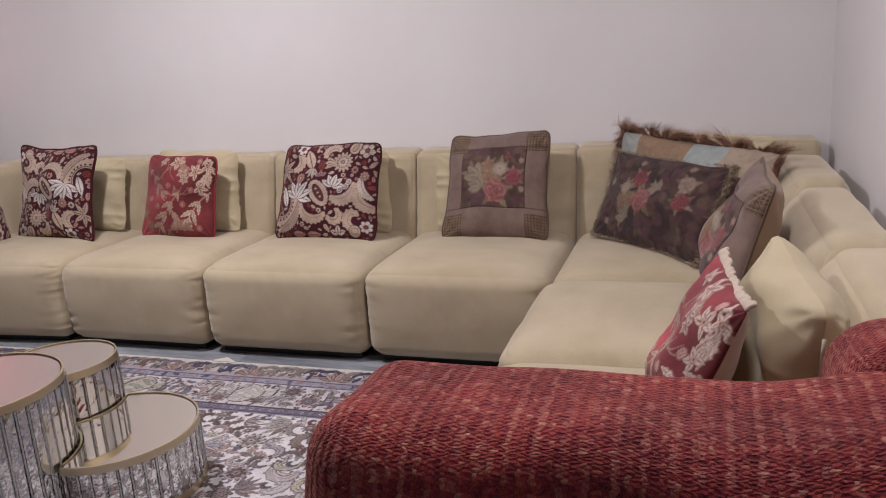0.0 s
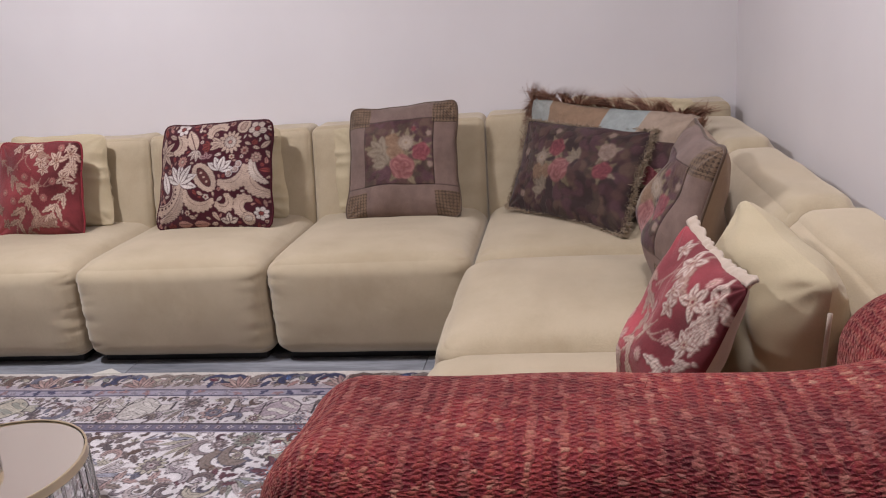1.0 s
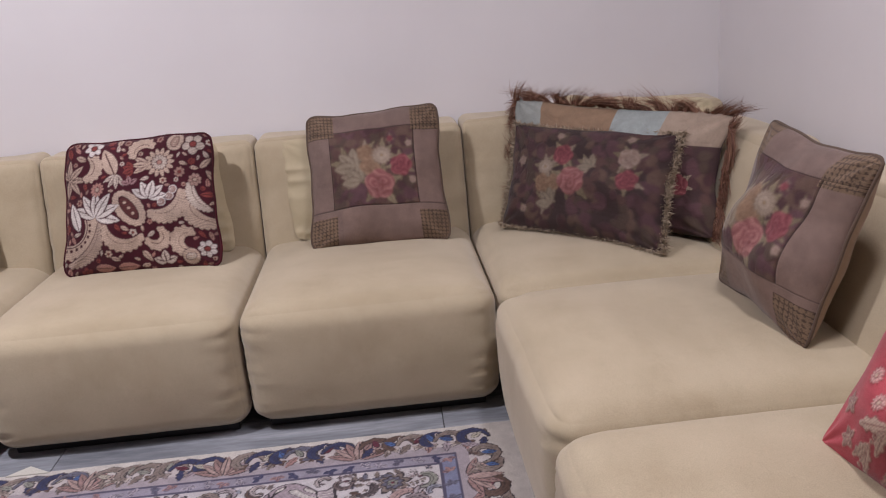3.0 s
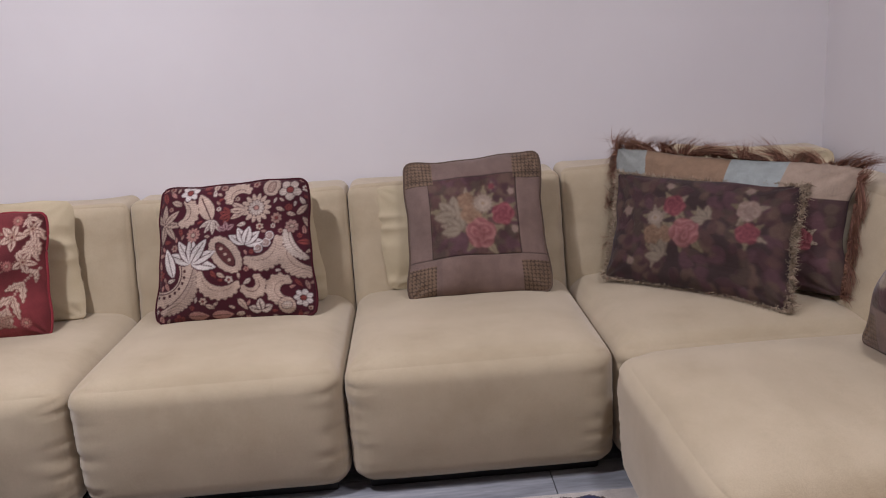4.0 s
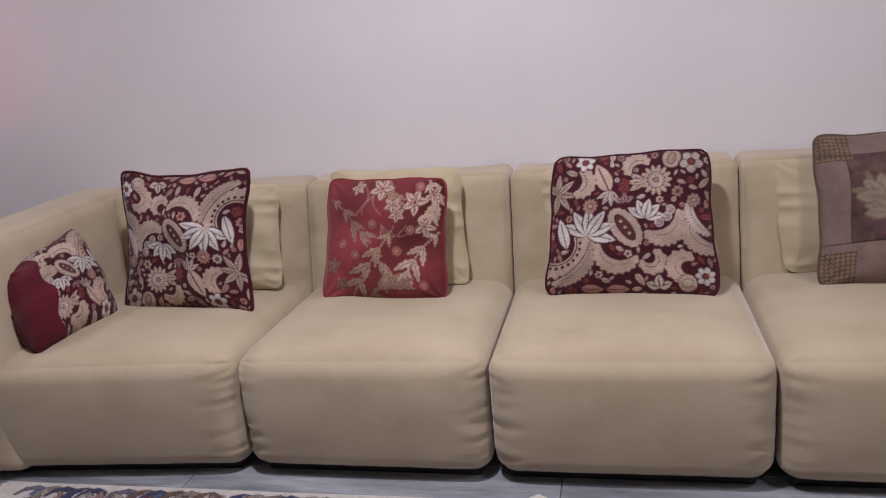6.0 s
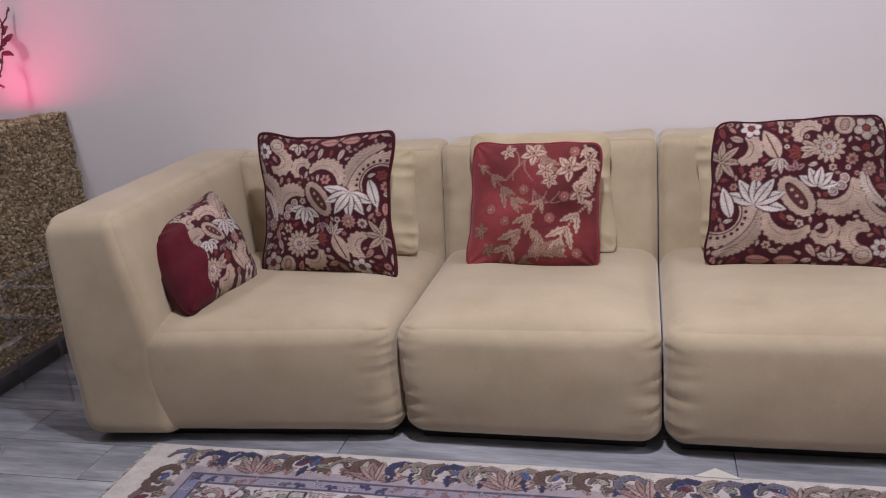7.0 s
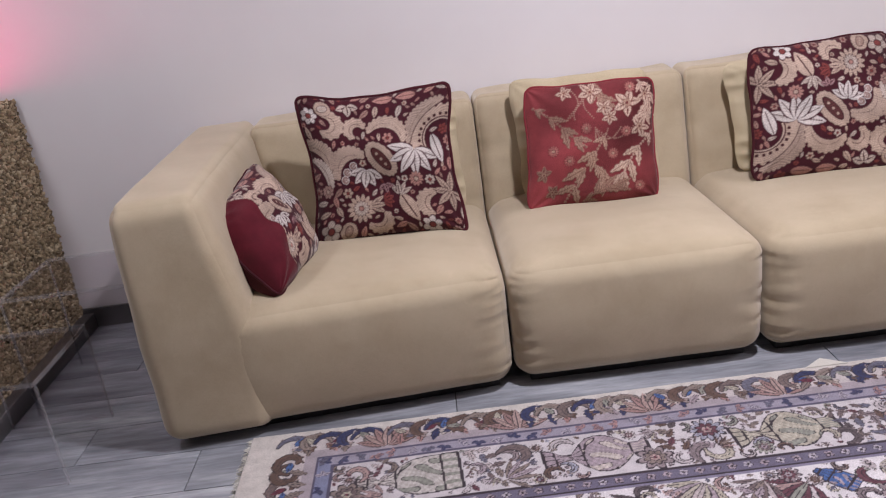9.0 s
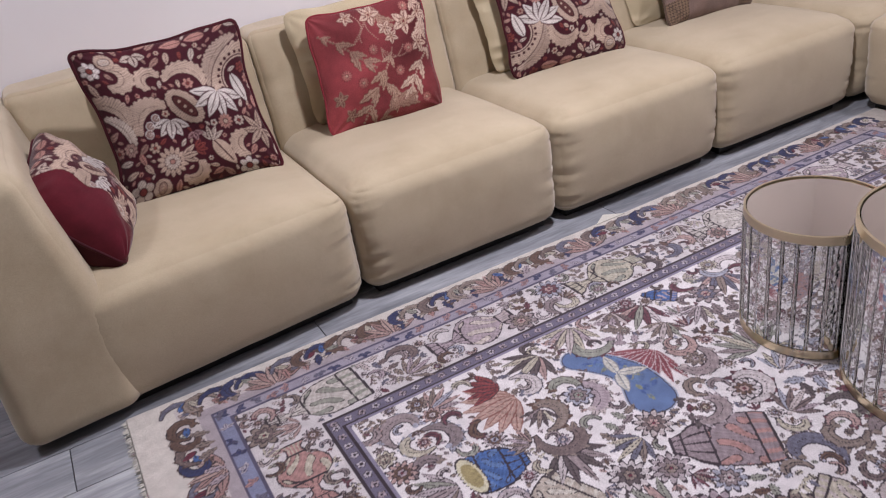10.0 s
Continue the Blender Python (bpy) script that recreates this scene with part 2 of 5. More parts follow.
cc = mix_node(n, l, cc, ramp_node(n, l, fuzz.outputs[0], [(0.3, (0.6, 0.6, 0.6)), (0.7, (1.25, 1.25, 1.25))]).outputs[0], 1.0, "MULTIPLY")
l.new(cc, b.inputs["Base Color"])
b.inputs["Sheen Weight"].default_value, b.inputs["Sheen Tint"].default_value = 0.5, (1, 0.5, 0.42, 1)
b.inputs["Specular IOR Level"].default_value = 0.1
k = bump_node(n, l, b, check, 0.7, 0.004)
bump_node(n, l, b, fuzz.outputs[0], 0.6, 0.003, k)
THROW = m
YARN, yn, yl, yb = material("mohair_fuzz", (0.3, 0.05, 0.05), 0.95)
yg = yn.new("ShaderNodeNewGeometry")
yl.new(ramp_node(yn, yl, yg.outputs["Random Per Island"], [(0, (0.28, 0.04, 0.05)), (0.6, (0.42, 0.09, 0.08)), (1, (0.58, 0.28, 0.19))]).outputs[0], yb.inputs["Base Color"])


# ---- mesh helpers ----
def part(name, bm, mat, parent=None, label="", smooth=True):
    """Links a bmesh or a mesh as one object under a thing or part."""
    if isinstance(bm, bmesh.types.BMesh):
        me = bpy.data.meshes.new(name)
        bm.to_mesh(me)
        bm.free()
    else:
        me = bm
    me.materials.clear()
    me.materials.append(mat)
    me.polygons.foreach_set("use_smooth", [smooth] * len(me.polygons))
    ob = new(name, me)
    if parent is not None:
        ob.parent = parent
    if label:
        ob["label"] = label
    return ob


def thing(name, label, category, m=None, group="", kind=""):
    ob = tagged(new(name), label, category, group, kind)
    ob.empty_display_size = 0.05
    if m is not None:
        ob.matrix_world = m
    return ob


def box(size, centre=(0, 0, 0), bevel=0.0, segments=2):
    bm = bmesh.new()
    bmesh.ops.create_cube(bm, size=1.0, matrix=Matrix.Translation(centre) @ Matrix.Diagonal((*size, 1)))
    if bevel:
        bmesh.ops.bevel(bm, geom=bm.edges[:], offset=bevel, segments=segments, affect="EDGES", profile=0.5)
    return bm


def grid_mesh(name, P, colours=None, wrap=False):
    """A sheet of quads through an n x m array of points, with a colour a point."""
    n_, m_ = P.shape[:2]
    idx = np.arange(n_ * m_).reshape(n_, m_)
    if wrap:
        idx = np.concatenate([idx, idx[:, :1]], 1)
    q = np.stack([idx[:-1, :-1], idx[:-1, 1:], idx[1:, 1:], idx[1:, :-1]], -1).reshape(-1, 4)
    me = bpy.data.meshes.new(name)
    me.vertices.add(n_ * m_)
    me.vertices.foreach_set("co", P.reshape(-1).astype(np.float32))
    me.loops.add(q.size)
    me.loops.foreach_set("vertex_index", q.reshape(-1).astype(np.int32))
    me.polygons.add(len(q))
    me.polygons.foreach_set("loop_start", np.arange(0, q.size, 4, dtype=np.int32))
    me.update(calc_edges=True)
    me.validate()
    if colours is not None:
        a = me.attributes.new("weave", "FLOAT_COLOR", "POINT")
        rgba = np.ones((n_ * m_, 4), np.float32)
        rgba[:, :3] = colours.reshape(-1, 3)
        a.data.foreach_set("color", rgba.reshape(-1))
    return me


def soft_box(size, centre, r, n_=22, shape=None, wrap_uv=False):
    """A padded block with rounded edges. shape(x, y, z) bends it; -1..1 in its own box."""
    h = np.array(size) / 2
    t = np.linspace(-1, 1, n_)
    t = np.sign(t) * (1 - (1 - np.abs(t)) ** 1.5)
    bm = bmesh.new()
    layer = bm.loops.layers.uv.new("UVMap") if wrap_uv else None
    for axis in range(3):
        for side in (-1, 1):
            u_, v_ = [a for a in range(3) if a != axis]
            if (axis, side) == (2, -1) and wrap_uv:
                continue
            A, B = np.meshgrid(t, t, indexing="ij")
            p = np.zeros((n_, n_, 3))
            p[..., axis], p[..., u_], p[..., v_] = side, A, B
            w = p * h
            core = np.clip(w, -(h - r), h - r)
            d = w - core
            ln_ = np.linalg.norm(d, axis=-1, keepdims=True)
            w = core + d / np.maximum(ln_, 1e-9) * r * (ln_ > 1e-9)
            flat = ln_[..., 0] <= 1e-9
            w[flat] = (p * h)[flat]
            w = w + np.array(centre)
            if shape is not None:
                w = shape(w, p)
            vs = [[bm.verts.new(w[i, j]) for j in range(n_)] for i in range(n_)]
            flip = (side > 0) ^ (axis == 1)
            for i in range(n_ - 1):
                for j in range(n_ - 1):
                    ids = [(i, j), (i + 1, j), (i + 1, j + 1), (i, j + 1)]
                    if not flip:
                        ids.reverse()
                    f = bm.faces.new([vs[a][b_] for a, b_ in ids])
                    if layer:
                        for lp, (a, b_) in zip(f.loops, ids):
                            q = p[a, b_] * h
                            if axis == 2:
                                lp[layer].uv = (q[1], q[0])
                            elif axis == 0:
                                lp[layer].uv = (q[1], side * (h[0] + h[2] - q[2]))
                            else:
                                lp[layer].uv = (side * (h[1] + h[2] - q[2]), q[0])
    bmesh.ops.remove_doubles(bm, verts=bm.verts[:], dist=1e-5)
    return bm


def tube(points, radius, closed=False, sides=8):
    """A cord through points."""
    pts = [Vector(p) for p in points]
    bm = bmesh.new()
    rings = []
    for i, p in enumerate(pts):
        a = pts[i - 1] if (i or closed) else p
        b_ = pts[(i + 1) % len(pts)] if (i < len(pts) - 1 or closed) else p
        t = (b_ - a).normalized()
        s = t.cross(Vector((0.13, 0.2, 0.97))).normalized()
        u = t.cross(s)
        rr = radius(i / max(1, len(pts) - 1)) if callable(radius) else radius
        rings.append([bm.verts.new(p + rr * (math.cos(k * 2 * math.pi / sides) * s + math.sin(k * 2 * math.pi / sides) * u)) for k in range(sides)])
    for i in range(len(rings) if closed else len(rings) - 1):
        a, b_ = rings[i], rings[(i + 1) % len(rings)]
        for k in range(sides):
            bm.faces.new((a[k], a[(k + 1) % sides], b_[(k + 1) % sides], b_[k]))
    if not closed:
        bm.faces.new(rings[0][::-1])
        bm.faces.new(rings[-1])
    bmesh.ops.recalc_face_normals(bm, faces=bm.faces[:])
    return bm


def strands(name, roots, ways, lengths, width, curl, rng, segs=4, bends=None):
    """Many fine tapered hairs as one mesh."""
    verts, faces = [], []
    for k_, (p, d, ln_) in enumerate(zip(roots, ways, lengths)):
        p, d = np.array(p, float), np.array(d, float)
        d /= np.linalg.norm(d)
        s = np.cross(d, rng.normal(size=3))
        s /= np.linalg.norm(s) + 1e-9
        bend = rng.normal(size=3) * curl if bends is None else bends[k_]
        base = len(verts)
        for k in range(segs):
            f = k / segs
            c_ = p + d * ln_ * f + bend * ln_ * f * f
            w = width * (1 - 0.75 * f) / 2
            verts += [c_ - s * w, c_ + s * w]
        verts.append(p + d * ln_ + bend * ln_)
        for k in range(segs - 1):
            i = base + 2 * k
            faces.append((i, i + 1, i + 3, i + 2))
        i = base + 2 * (segs - 1)
        faces.append((i, i + 1, i + 2))
    me = bpy.data.meshes.new(name)
    me.from_pydata([tuple(v) for v in verts], [], faces)
    return me


# ---- woven patterns ----
class Cloth:
    """A sheet of coloured threads, w by h metres, on which motifs are woven."""

    def __init__(self, w, h, step, ground):
        self.w, self.h = w, h
        self.nx, self.ny = int(w / step) + 1, int(h / step) + 1
        self.x, self.y = np.linspace(-w / 2, w / 2, self.nx), np.linspace(-h / 2, h / 2, self.ny)
        self.c = np.zeros((self.ny, self.nx, 3)) + np.array(ground)
        self.relief = np.zeros((self.ny, self.nx))
        self.used = np.zeros((self.ny, self.nx), bool)

    def near(self, cx, cy, r):
        i0, i1 = np.searchsorted(self.x, (cx - r, cx + r))
        j0, j1 = np.searchsorted(self.y, (cy - r, cy + r))
        return slice(j0, j1), slice(i0, i1)

    def local(self, cx, cy, ang, r):
        js, is_ = self.near(cx, cy, r)
        X, Y = np.meshgrid(self.x[is_] - cx, self.y[js] - cy)
        ca, sa = math.cos(ang), math.sin(ang)
        return (js, is_), X * ca + Y * sa, -X * sa + Y * ca

    def lay(self, win, mask, colour, lift=0.0):
        if mask.any():
            self.c[win][mask] = colour
            self.used[win][mask] = True
            if lift:
                self.relief[win][mask] = lift

    def flower(self, cx, cy, r, petals, fill, heart, edge, ang=0.0, depth=0.35):
        win, X, Y = self.local(cx, cy, ang, r * 1.1)
        rho, th = np.hypot(X, Y), np.arctan2(Y, X)
        lobe = r * (1 - depth + depth * np.abs(np.cos(petals * th / 2)))
        self.lay(win, rho < lobe, edge, 0.001)
        self.lay(win, rho < lobe * 0.86, fill, 0.0015)
        self.lay(win, (rho < lobe * 0.8) & (rho > r * 0.3) & (np.abs(np.sin(petals * th / 2 + math.pi / 2)) < 0.16), edge)
        self.lay(win, rho < r * 0.32, edge)
        self.lay(win, rho < r * 0.24, heart)

    # Thin pale strips laid on the edges as painted highlights.
    def leaf(self, cx, cy, ang, ln_, wd, fill, edge, teeth=0.0):
        win, X, Y = self.local(cx, cy, ang, ln_ * 1.1)
        t = np.clip(X / ln_, 0, 1)
        half = wd * np.sin(math.pi * t ** 0.8) ** 0.8 * (1 + teeth * np.sin(t * 22))
        inside = (X > 0) & (X < ln_)
        self.lay(win, inside & (np.abs(Y) < half), edge, 0.001)
        self.lay(win, inside & (np.abs(Y) < half * 0.78), fill, 0.0015)
        self.lay(win, inside & (np.abs(Y) < wd * 0.07) & (t < 0.85), edge)

    def stroke(self, pts, widths, colour, lift=0.0):
        pts = np.array(pts, float)
        widths = np.broadcast_to(np.array(widths, float), (len(pts),))
        lo, hi = (pts - widths[:, None]).min(0), (pts + widths[:, None]).max(0)
        i0, i1 = np.searchsorted(self.x, (lo[0], hi[0]))
        j0, j1 = np.searchsorted(self.y, (lo[1], hi[1]))
        if i1 <= i0 or j1 <= j0:
            return
        win = (slice(j0, j1), slice(i0, i1))
        X, Y = np.meshgrid(self.x[i0:i1], self.y[j0:j1])
        mask = np.zeros(X.shape, bool)
        for (px, py), w in zip(pts, widths):
            mask |= (X - px) ** 2 + (Y - py) ** 2 < w * w
        self.lay(win, mask, colour, lift)

    def free(self, cx, cy, r, most=0.03):
        js, is_ = self.near(cx, cy, r)
        u = self.used[js, is_]
        return u.size > 0 and u.mean() <= most

    def soften(self, times):
        for _ in range(times):
            p = np.pad(self.c, ((1, 1), (1, 1), (0, 0)), mode="edge")
            self.c = (p[:-2, 1:-1] + p[2:, 1:-1] + p[1:-1, :-2] + p[1:-1, 2:] + 2 * self.c) / 6

    def vase(self, cx, cy, ang, ln_, r, body, trim, edge, profile):
        """A vessel lying along ang: bands across it, flutes on foot and neck."""
        win, X, Y = self.local(cx, cy, ang, max(ln_, r) * 1.05)
        t = X / ln_
        half = r * np.interp(t, np.linspace(0, 1, len(profile)), profile)
        inside = (t > 0) & (t < 1)
        self.lay(win, inside & (np.abs(Y) < half), edge, 0.001)
        core = (t > 0.03) & (t < 0.97) & (np.abs(Y) < half - 0.0045)
        self.lay(win, core, body, 0.0015)
        v = Y / np.maximum(half, 1e-4)
        swirl = np.sin(t * 17 + 3 * np.sin(v * 4)) + np.sin(v * 9 + 4 * np.sin(t * 9))
        mid = (t > 0.38) & (t < 0.82)
        self.lay(win, core & mid & (swirl > 0.45), trim)
        self.lay(win, core & mid & (np.abs(swirl - 0.45) < 0.16), edge)
        self.lay(win, core & (t < 0.38) & (np.abs(np.sin(v * 7)) < 0.3), edge)
        self.lay(win, core & (t > 0.82) & (np.abs(np.sin(v * 8)) > 0.8), trim)
        for q in (0.12, 0.38, 0.82):
            self.lay(win, inside & (np.abs(t - q) < 0.0028 / ln_) & (np.abs(Y) < half), edge)

    def dot(self, cx, cy, r, colour, lift=0.0):
        win, X, Y = self.local(cx, cy, 0, r * 1.05)
        self.lay(win, X * X + Y * Y < r * r, colour, lift)

    def scallops(self, cx, cy, s, ang, fill, edge):
        """A fan with a scalloped rim over a row of dark drops."""
        th = ang + np.linspace(-1.35, 1.35, 40)
        rim = np.stack([np.cos(th), np.sin(th)], 1)
        at = np.array((cx, cy))
        self.stroke(at + s * rim, s * 0.24, edge, 0.001)
        self.stroke(at + s * rim, s * 0.205, fill, 0.0015)
        for k in np.linspace(-1.3, 1.3, 11):
            self.dot(cx + s * 1.19 * math.cos(ang + k), cy + s * 1.19 * math.sin(ang + k), s * 0.11, fill, 0.0015)
            self.dot(cx + s * 0.90 * math.cos(ang + k), cy + s * 0.90 * math.sin(ang + k), s * 0.062, edge)
        self.stroke(at + s * 0.72 * rim, s * 0.03, fill, 0.001)

    def fan(self, cx, cy, r, a0, a1, count, fill, edge, wide=0.3):
        """Petals spreading from one base, the middle ones last."""
        for k in sorted(range(count), key=lambda q: -abs(q - (count - 1) / 2)):
            a = a0 + (a1 - a0) * k / max(1, count - 1)
            self.leaf(cx, cy, a, r, r * wide, fill, edge)
            self.stroke(np.stack([cx + r * np.linspace(0.15, 0.6, 8) * math.cos(a + 0.12), cy + r * np.linspace(0.15, 0.6, 8) * math.sin(a + 0.12)], 1), 0.0013, edge)

    def crescent(self, cx, cy, r, a0, a1, wd, fill, edge, frill=9):
        """A curl, fat in its middle, with a frilled outer rim and a stitched line inside."""
        t = np.linspace(0, 1, 34)
        a = a0 + (a1 - a0) * t
        w = wd * (0.35 + 0.65 * np.sin(math.pi * t) ** 0.8)
        pts = np.stack([cx + r * np.cos(a), cy + r * np.sin(a)], 1)
        self.stroke(pts, w + 0.003, edge, 0.001)
        self.stroke(pts, w, fill, 0.0015)
        for k in range(frill):
            q = (k + 0.5) / frill
            aa, rr = a0 + (a1 - a0) * q, r + wd * (0.3 + 0.62 * math.sin(math.pi * q) ** 0.8)
            self.dot(cx + rr * math.cos(aa), cy + rr * math.sin(aa), wd * 0.34, fill, 0.0015)
        inner = np.stack([cx + (r - wd * 0.25) * np.cos(a[4:-4]), cy + (r - wd * 0.25) * np.sin(a[4:-4])], 1)
        self.stroke(inner, 0.0014, edge)

    def oval(self, cx, cy, rx, ry, ang, fill, edge, heart):
        """A frilled medallion with a dark slit of a heart and a row of dots."""
        win, X, Y = self.local(cx, cy, ang, max(rx, ry) * 1.3)
        rho, th = np.hypot(X / rx, Y / ry), np.arctan2(Y / ry, X / rx)
        lobe = 1 + 0.06 * np.abs(np.sin(9 * th))
        self.lay(win, rho < lobe * 1.06, edge, 0.001)
        self.lay(win, rho < lobe, fill, 0.0015)
        core = np.hypot(X / (rx * 0.66), Y / (ry * 0.45)) + 0.001
        self.lay(win, core < 1.12, edge)
        self.lay(win, core < 0.98, heart)
        for k in (-0.35, 0.0, 0.35):
            self.dot(cx + rx * k * math.cos(ang), cy + rx * k * math.sin(ang), ry * 0.13, fill)

    def blur_rose(self, cx, cy, r, light, dark, turns=2.3):
        """A full rose: petals wound round its heart, lighter at their rims."""
        win, X, Y = self.local(cx, cy, random.random() * 6, r * 1.15)
        rho, th = np.hypot(X, Y) / r, np.arctan2(Y, X)
        lobe = 0.86 + 0.14 * np.abs(np.cos(2.5 * th))
        wave = (rho + 0.05 * np.sin(3 * th)) * turns - th / (2 * math.pi) + 0.5 * np.sin(2.5 * th + 3 * rho)
        v = np.clip((wave % 1.0) ** 1.6 * 0.8 + 0.2 * rho, 0, 1)[..., None]
        mask = rho < lobe
        if mask.any():
            col = np.array(dark) + (np.array(light) - np.array(dark)) * v
            self.c[win][mask] = col[mask]
            self.used[win][mask] = True


def stitched(c, seed):
    """Rows of stitches and faded patches over the motifs."""
    Y, X = np.meshgrid(c.y, c.x, indexing="ij")
    hatch = 0.5 + 0.5 * np.sin(950 * (X * math.cos(seed) + Y * math.sin(seed)) + 5 * np.sin(60 * X) + 5 * np.sin(70 * Y))
    lace = 0.5 + 0.5 * np.sin(420 * X + 3 * np.sin(130 * Y)) * np.sin(420 * Y + 3 * np.sin(130 * X))
    fade = 0.5 + 0.5 * np.sin(11 * X + 4 * np.sin(9 * Y) + seed)
    up = (c.relief > 0.0012)[..., None]
    c.c = np.where(up, c.c * (0.62 + 0.30 * hatch + 0.22 * lace)[..., None] * np.array((1.0, 0.97, 0.95)), c.c) * (0.85 + 0.25 * fade)[..., None]
    return c


def paisley_cloth(w, h, seed, turned=False):
    """Maroon cloth with embroidered lotus, medallion, dahlia and curls; turned: upside down."""
    rng = random.Random(seed)
    dark, cream, grey, pink, rust = (0.052, 0.008, 0.014), (0.47, 0.355, 0.29), (0.50, 0.42, 0.37), (0.42, 0.22, 0.19), (0.20, 0.045, 0.04)
    silver = (0.60, 0.55, 0.53)
    c = Cloth(w, h, 0.0021, dark)
    X, Y = lambda u: (u - 0.5) * w, lambda v: (v - 0.5) * h
    # lower half: scalloped shell under the lotus, medallion, frilled curls
    c.scallops(X(0.05), Y(0.36), 0.17 * w, -0.75, cream, dark)
    c.crescent(X(0.03), Y(0.36), 0.25 * w, -1.5, 0.0, 0.02, (0.40, 0.30, 0.25), dark, 14)
    c.crescent(X(0.44), Y(0.33), 0.125 * w, 3.0, 5.7, 0.021, cream, dark, 11)
    c.crescent(X(0.69), Y(0.52), 0.12 * w, 4.0, 6.6, 0.026, cream, dark, 12)
    c.crescent(X(0.98), Y(0.46), 0.13 * w, 2.9, 5.0, 0.024, cream, dark, 11)
    c.crescent(X(1.03), Y(0.58), 0.16 * w, 2.8, 4.4, 0.016, grey, dark, 12)
    c.oval(X(0.48), Y(0.46), 0.135 * w, 0.078 * w, -0.95, cream, dark, (0.10, 0.03, 0.03))
    c.fan(X(0.60), Y(0.53), 0.12 * w, 0.1, 2.6, 5, silver, dark, 0.30)
    for u, v in ((0.68, 0.49), (0.73, 0.53), (0.75, 0.58)):
        c.flower(X(u), Y(v), 0.032 * w, 1, (0.30, 0.20, 0.18), (0.30, 0.20, 0.18), silver)
    c.fan(X(0.25), Y(0.42), 0.18 * w, 2.75, -0.25, 6, silver, dark, 0.24)
    c.leaf(X(0.115), Y(0.33), 1.85, 0.20 * w, 0.045 * w, silver, dark)
    c.crescent(X(0.63), Y(0.24), 0.055 * w, 3.4, 7.4, 0.018, cream, dark, 7)
    c.crescent(X(0.82), Y(0.19), 0.065 * w, 0.9, 4.9, 0.022, cream, dark, 8)
    c.fan(X(0.67), Y(0.06), 0.075 * w, 0.3, 2.85, 3, grey, dark, 0.42)
    c.flower(X(0.93), Y(0.13), 0.065 * w, 7, silver, rust, dark, 0.4, 0.3)
    c.oval(X(0.83), Y(0.08), 0.05 * w, 0.05 * w, 0.3, cream, dark, grey)
    c.leaf(X(0.22), Y(0.04), 0.0, 0.13 * w, 0.035 * w, pink, dark)
    c.leaf(X(0.37), Y(0.04), 0.0, 0.13 * w, 0.035 * w, pink, dark)
    # upper half: dahlia, ginkgo leaf, star lily, curls and round flowers
    c.flower(X(0.67), Y(0.79), 0.115 * w, 14, cream, grey, dark, 0.0, 0.35)
    c.flower(X(0.67), Y(0.79), 0.06 * w, 14, grey, pink, dark, 0.2, 0.3)
    c.fan(X(0.60), Y(0.78), 0.11 * w, 2.6, 3.7, 3, cream, dark, 0.22)
    c.leaf(X(0.38), Y(0.72), 2.0, 0.21 * w, 0.065 * w, cream, dark)
    c.fan(X(0.39), Y(0.72), 0.10 * w, 3.6, 5.3, 4, grey, dark, 0.2)
    c.fan(X(0.50), Y(0.75), 0.07 * w, 2.2, 4.1, 4, rust, dark, 0.34)
    c.flower(X(0.26), Y(0.62), 0.058 * w, 11, pink, cream, dark, 0.0, 0.3)
    c.fan(X(0.05), Y(0.72), 0.13 * w, -1.8, 2.4, 6, cream, dark, 0.2)
    c.crescent(X(0.17), Y(0.80), 0.075 * w, -1.7, 1.2, 0.022, cream, dark, 8)
    c.crescent(X(0.56), Y(0.88), 0.065 * w, 0.5, 3.7, 0.02, cream, dark, 8)
    c.flower(X(0.22), Y(0.95), 0.075 * w, 6, silver, rust, dark, 0.3, 0.4)
    c.oval(X(0.77), Y(0.94), 0.06 * w, 0.055 * w, 1.2, cream, dark, (0.36, 0.24, 0.20))
    c.flower(X(0.89), Y(0.91), 0.085 * w, 5, grey, rust, dark, 0.9, 0.35)
    c.flower(X(0.90), Y(0.64), 0.05 * w, 8, (0.36, 0.23, 0.20), cream, dark, 0.2, 0.25)
    c.fan(X(0.48), Y(0.64), 0.06 * w, 0.6, 2.8, 3, (0.32, 0.19, 0.20), dark, 0.34)
    for s, tries in ((0.022, 500), (0.015, 900), (0.010, 1300)):
        for k in range(tries):
            x, y = rng.uniform(-w / 2, w / 2), rng.uniform(-h / 2, h / 2)
            if not c.free(x, y, s * 1.1, 0.10):
                continue
            col, a = rng.choice([cream, grey, pink, (0.33, 0.20, 0.17), rust]), rng.uniform(0, 6.3)
            if rng.random() < 0.3:
                c.flower(x, y, s, rng.choice([5, 6, 8]), col, rust, dark, a)
            else:
                c.leaf(x - s * math.cos(a), y - s * math.sin(a), a, s * 2, s * 0.55, col, dark)
    c.soften(1)
    if turned:
        c.c, c.relief = c.c[::-1, ::-1].copy(), c.relief[::-1, ::-1].copy()
    return stitched(c, seed)


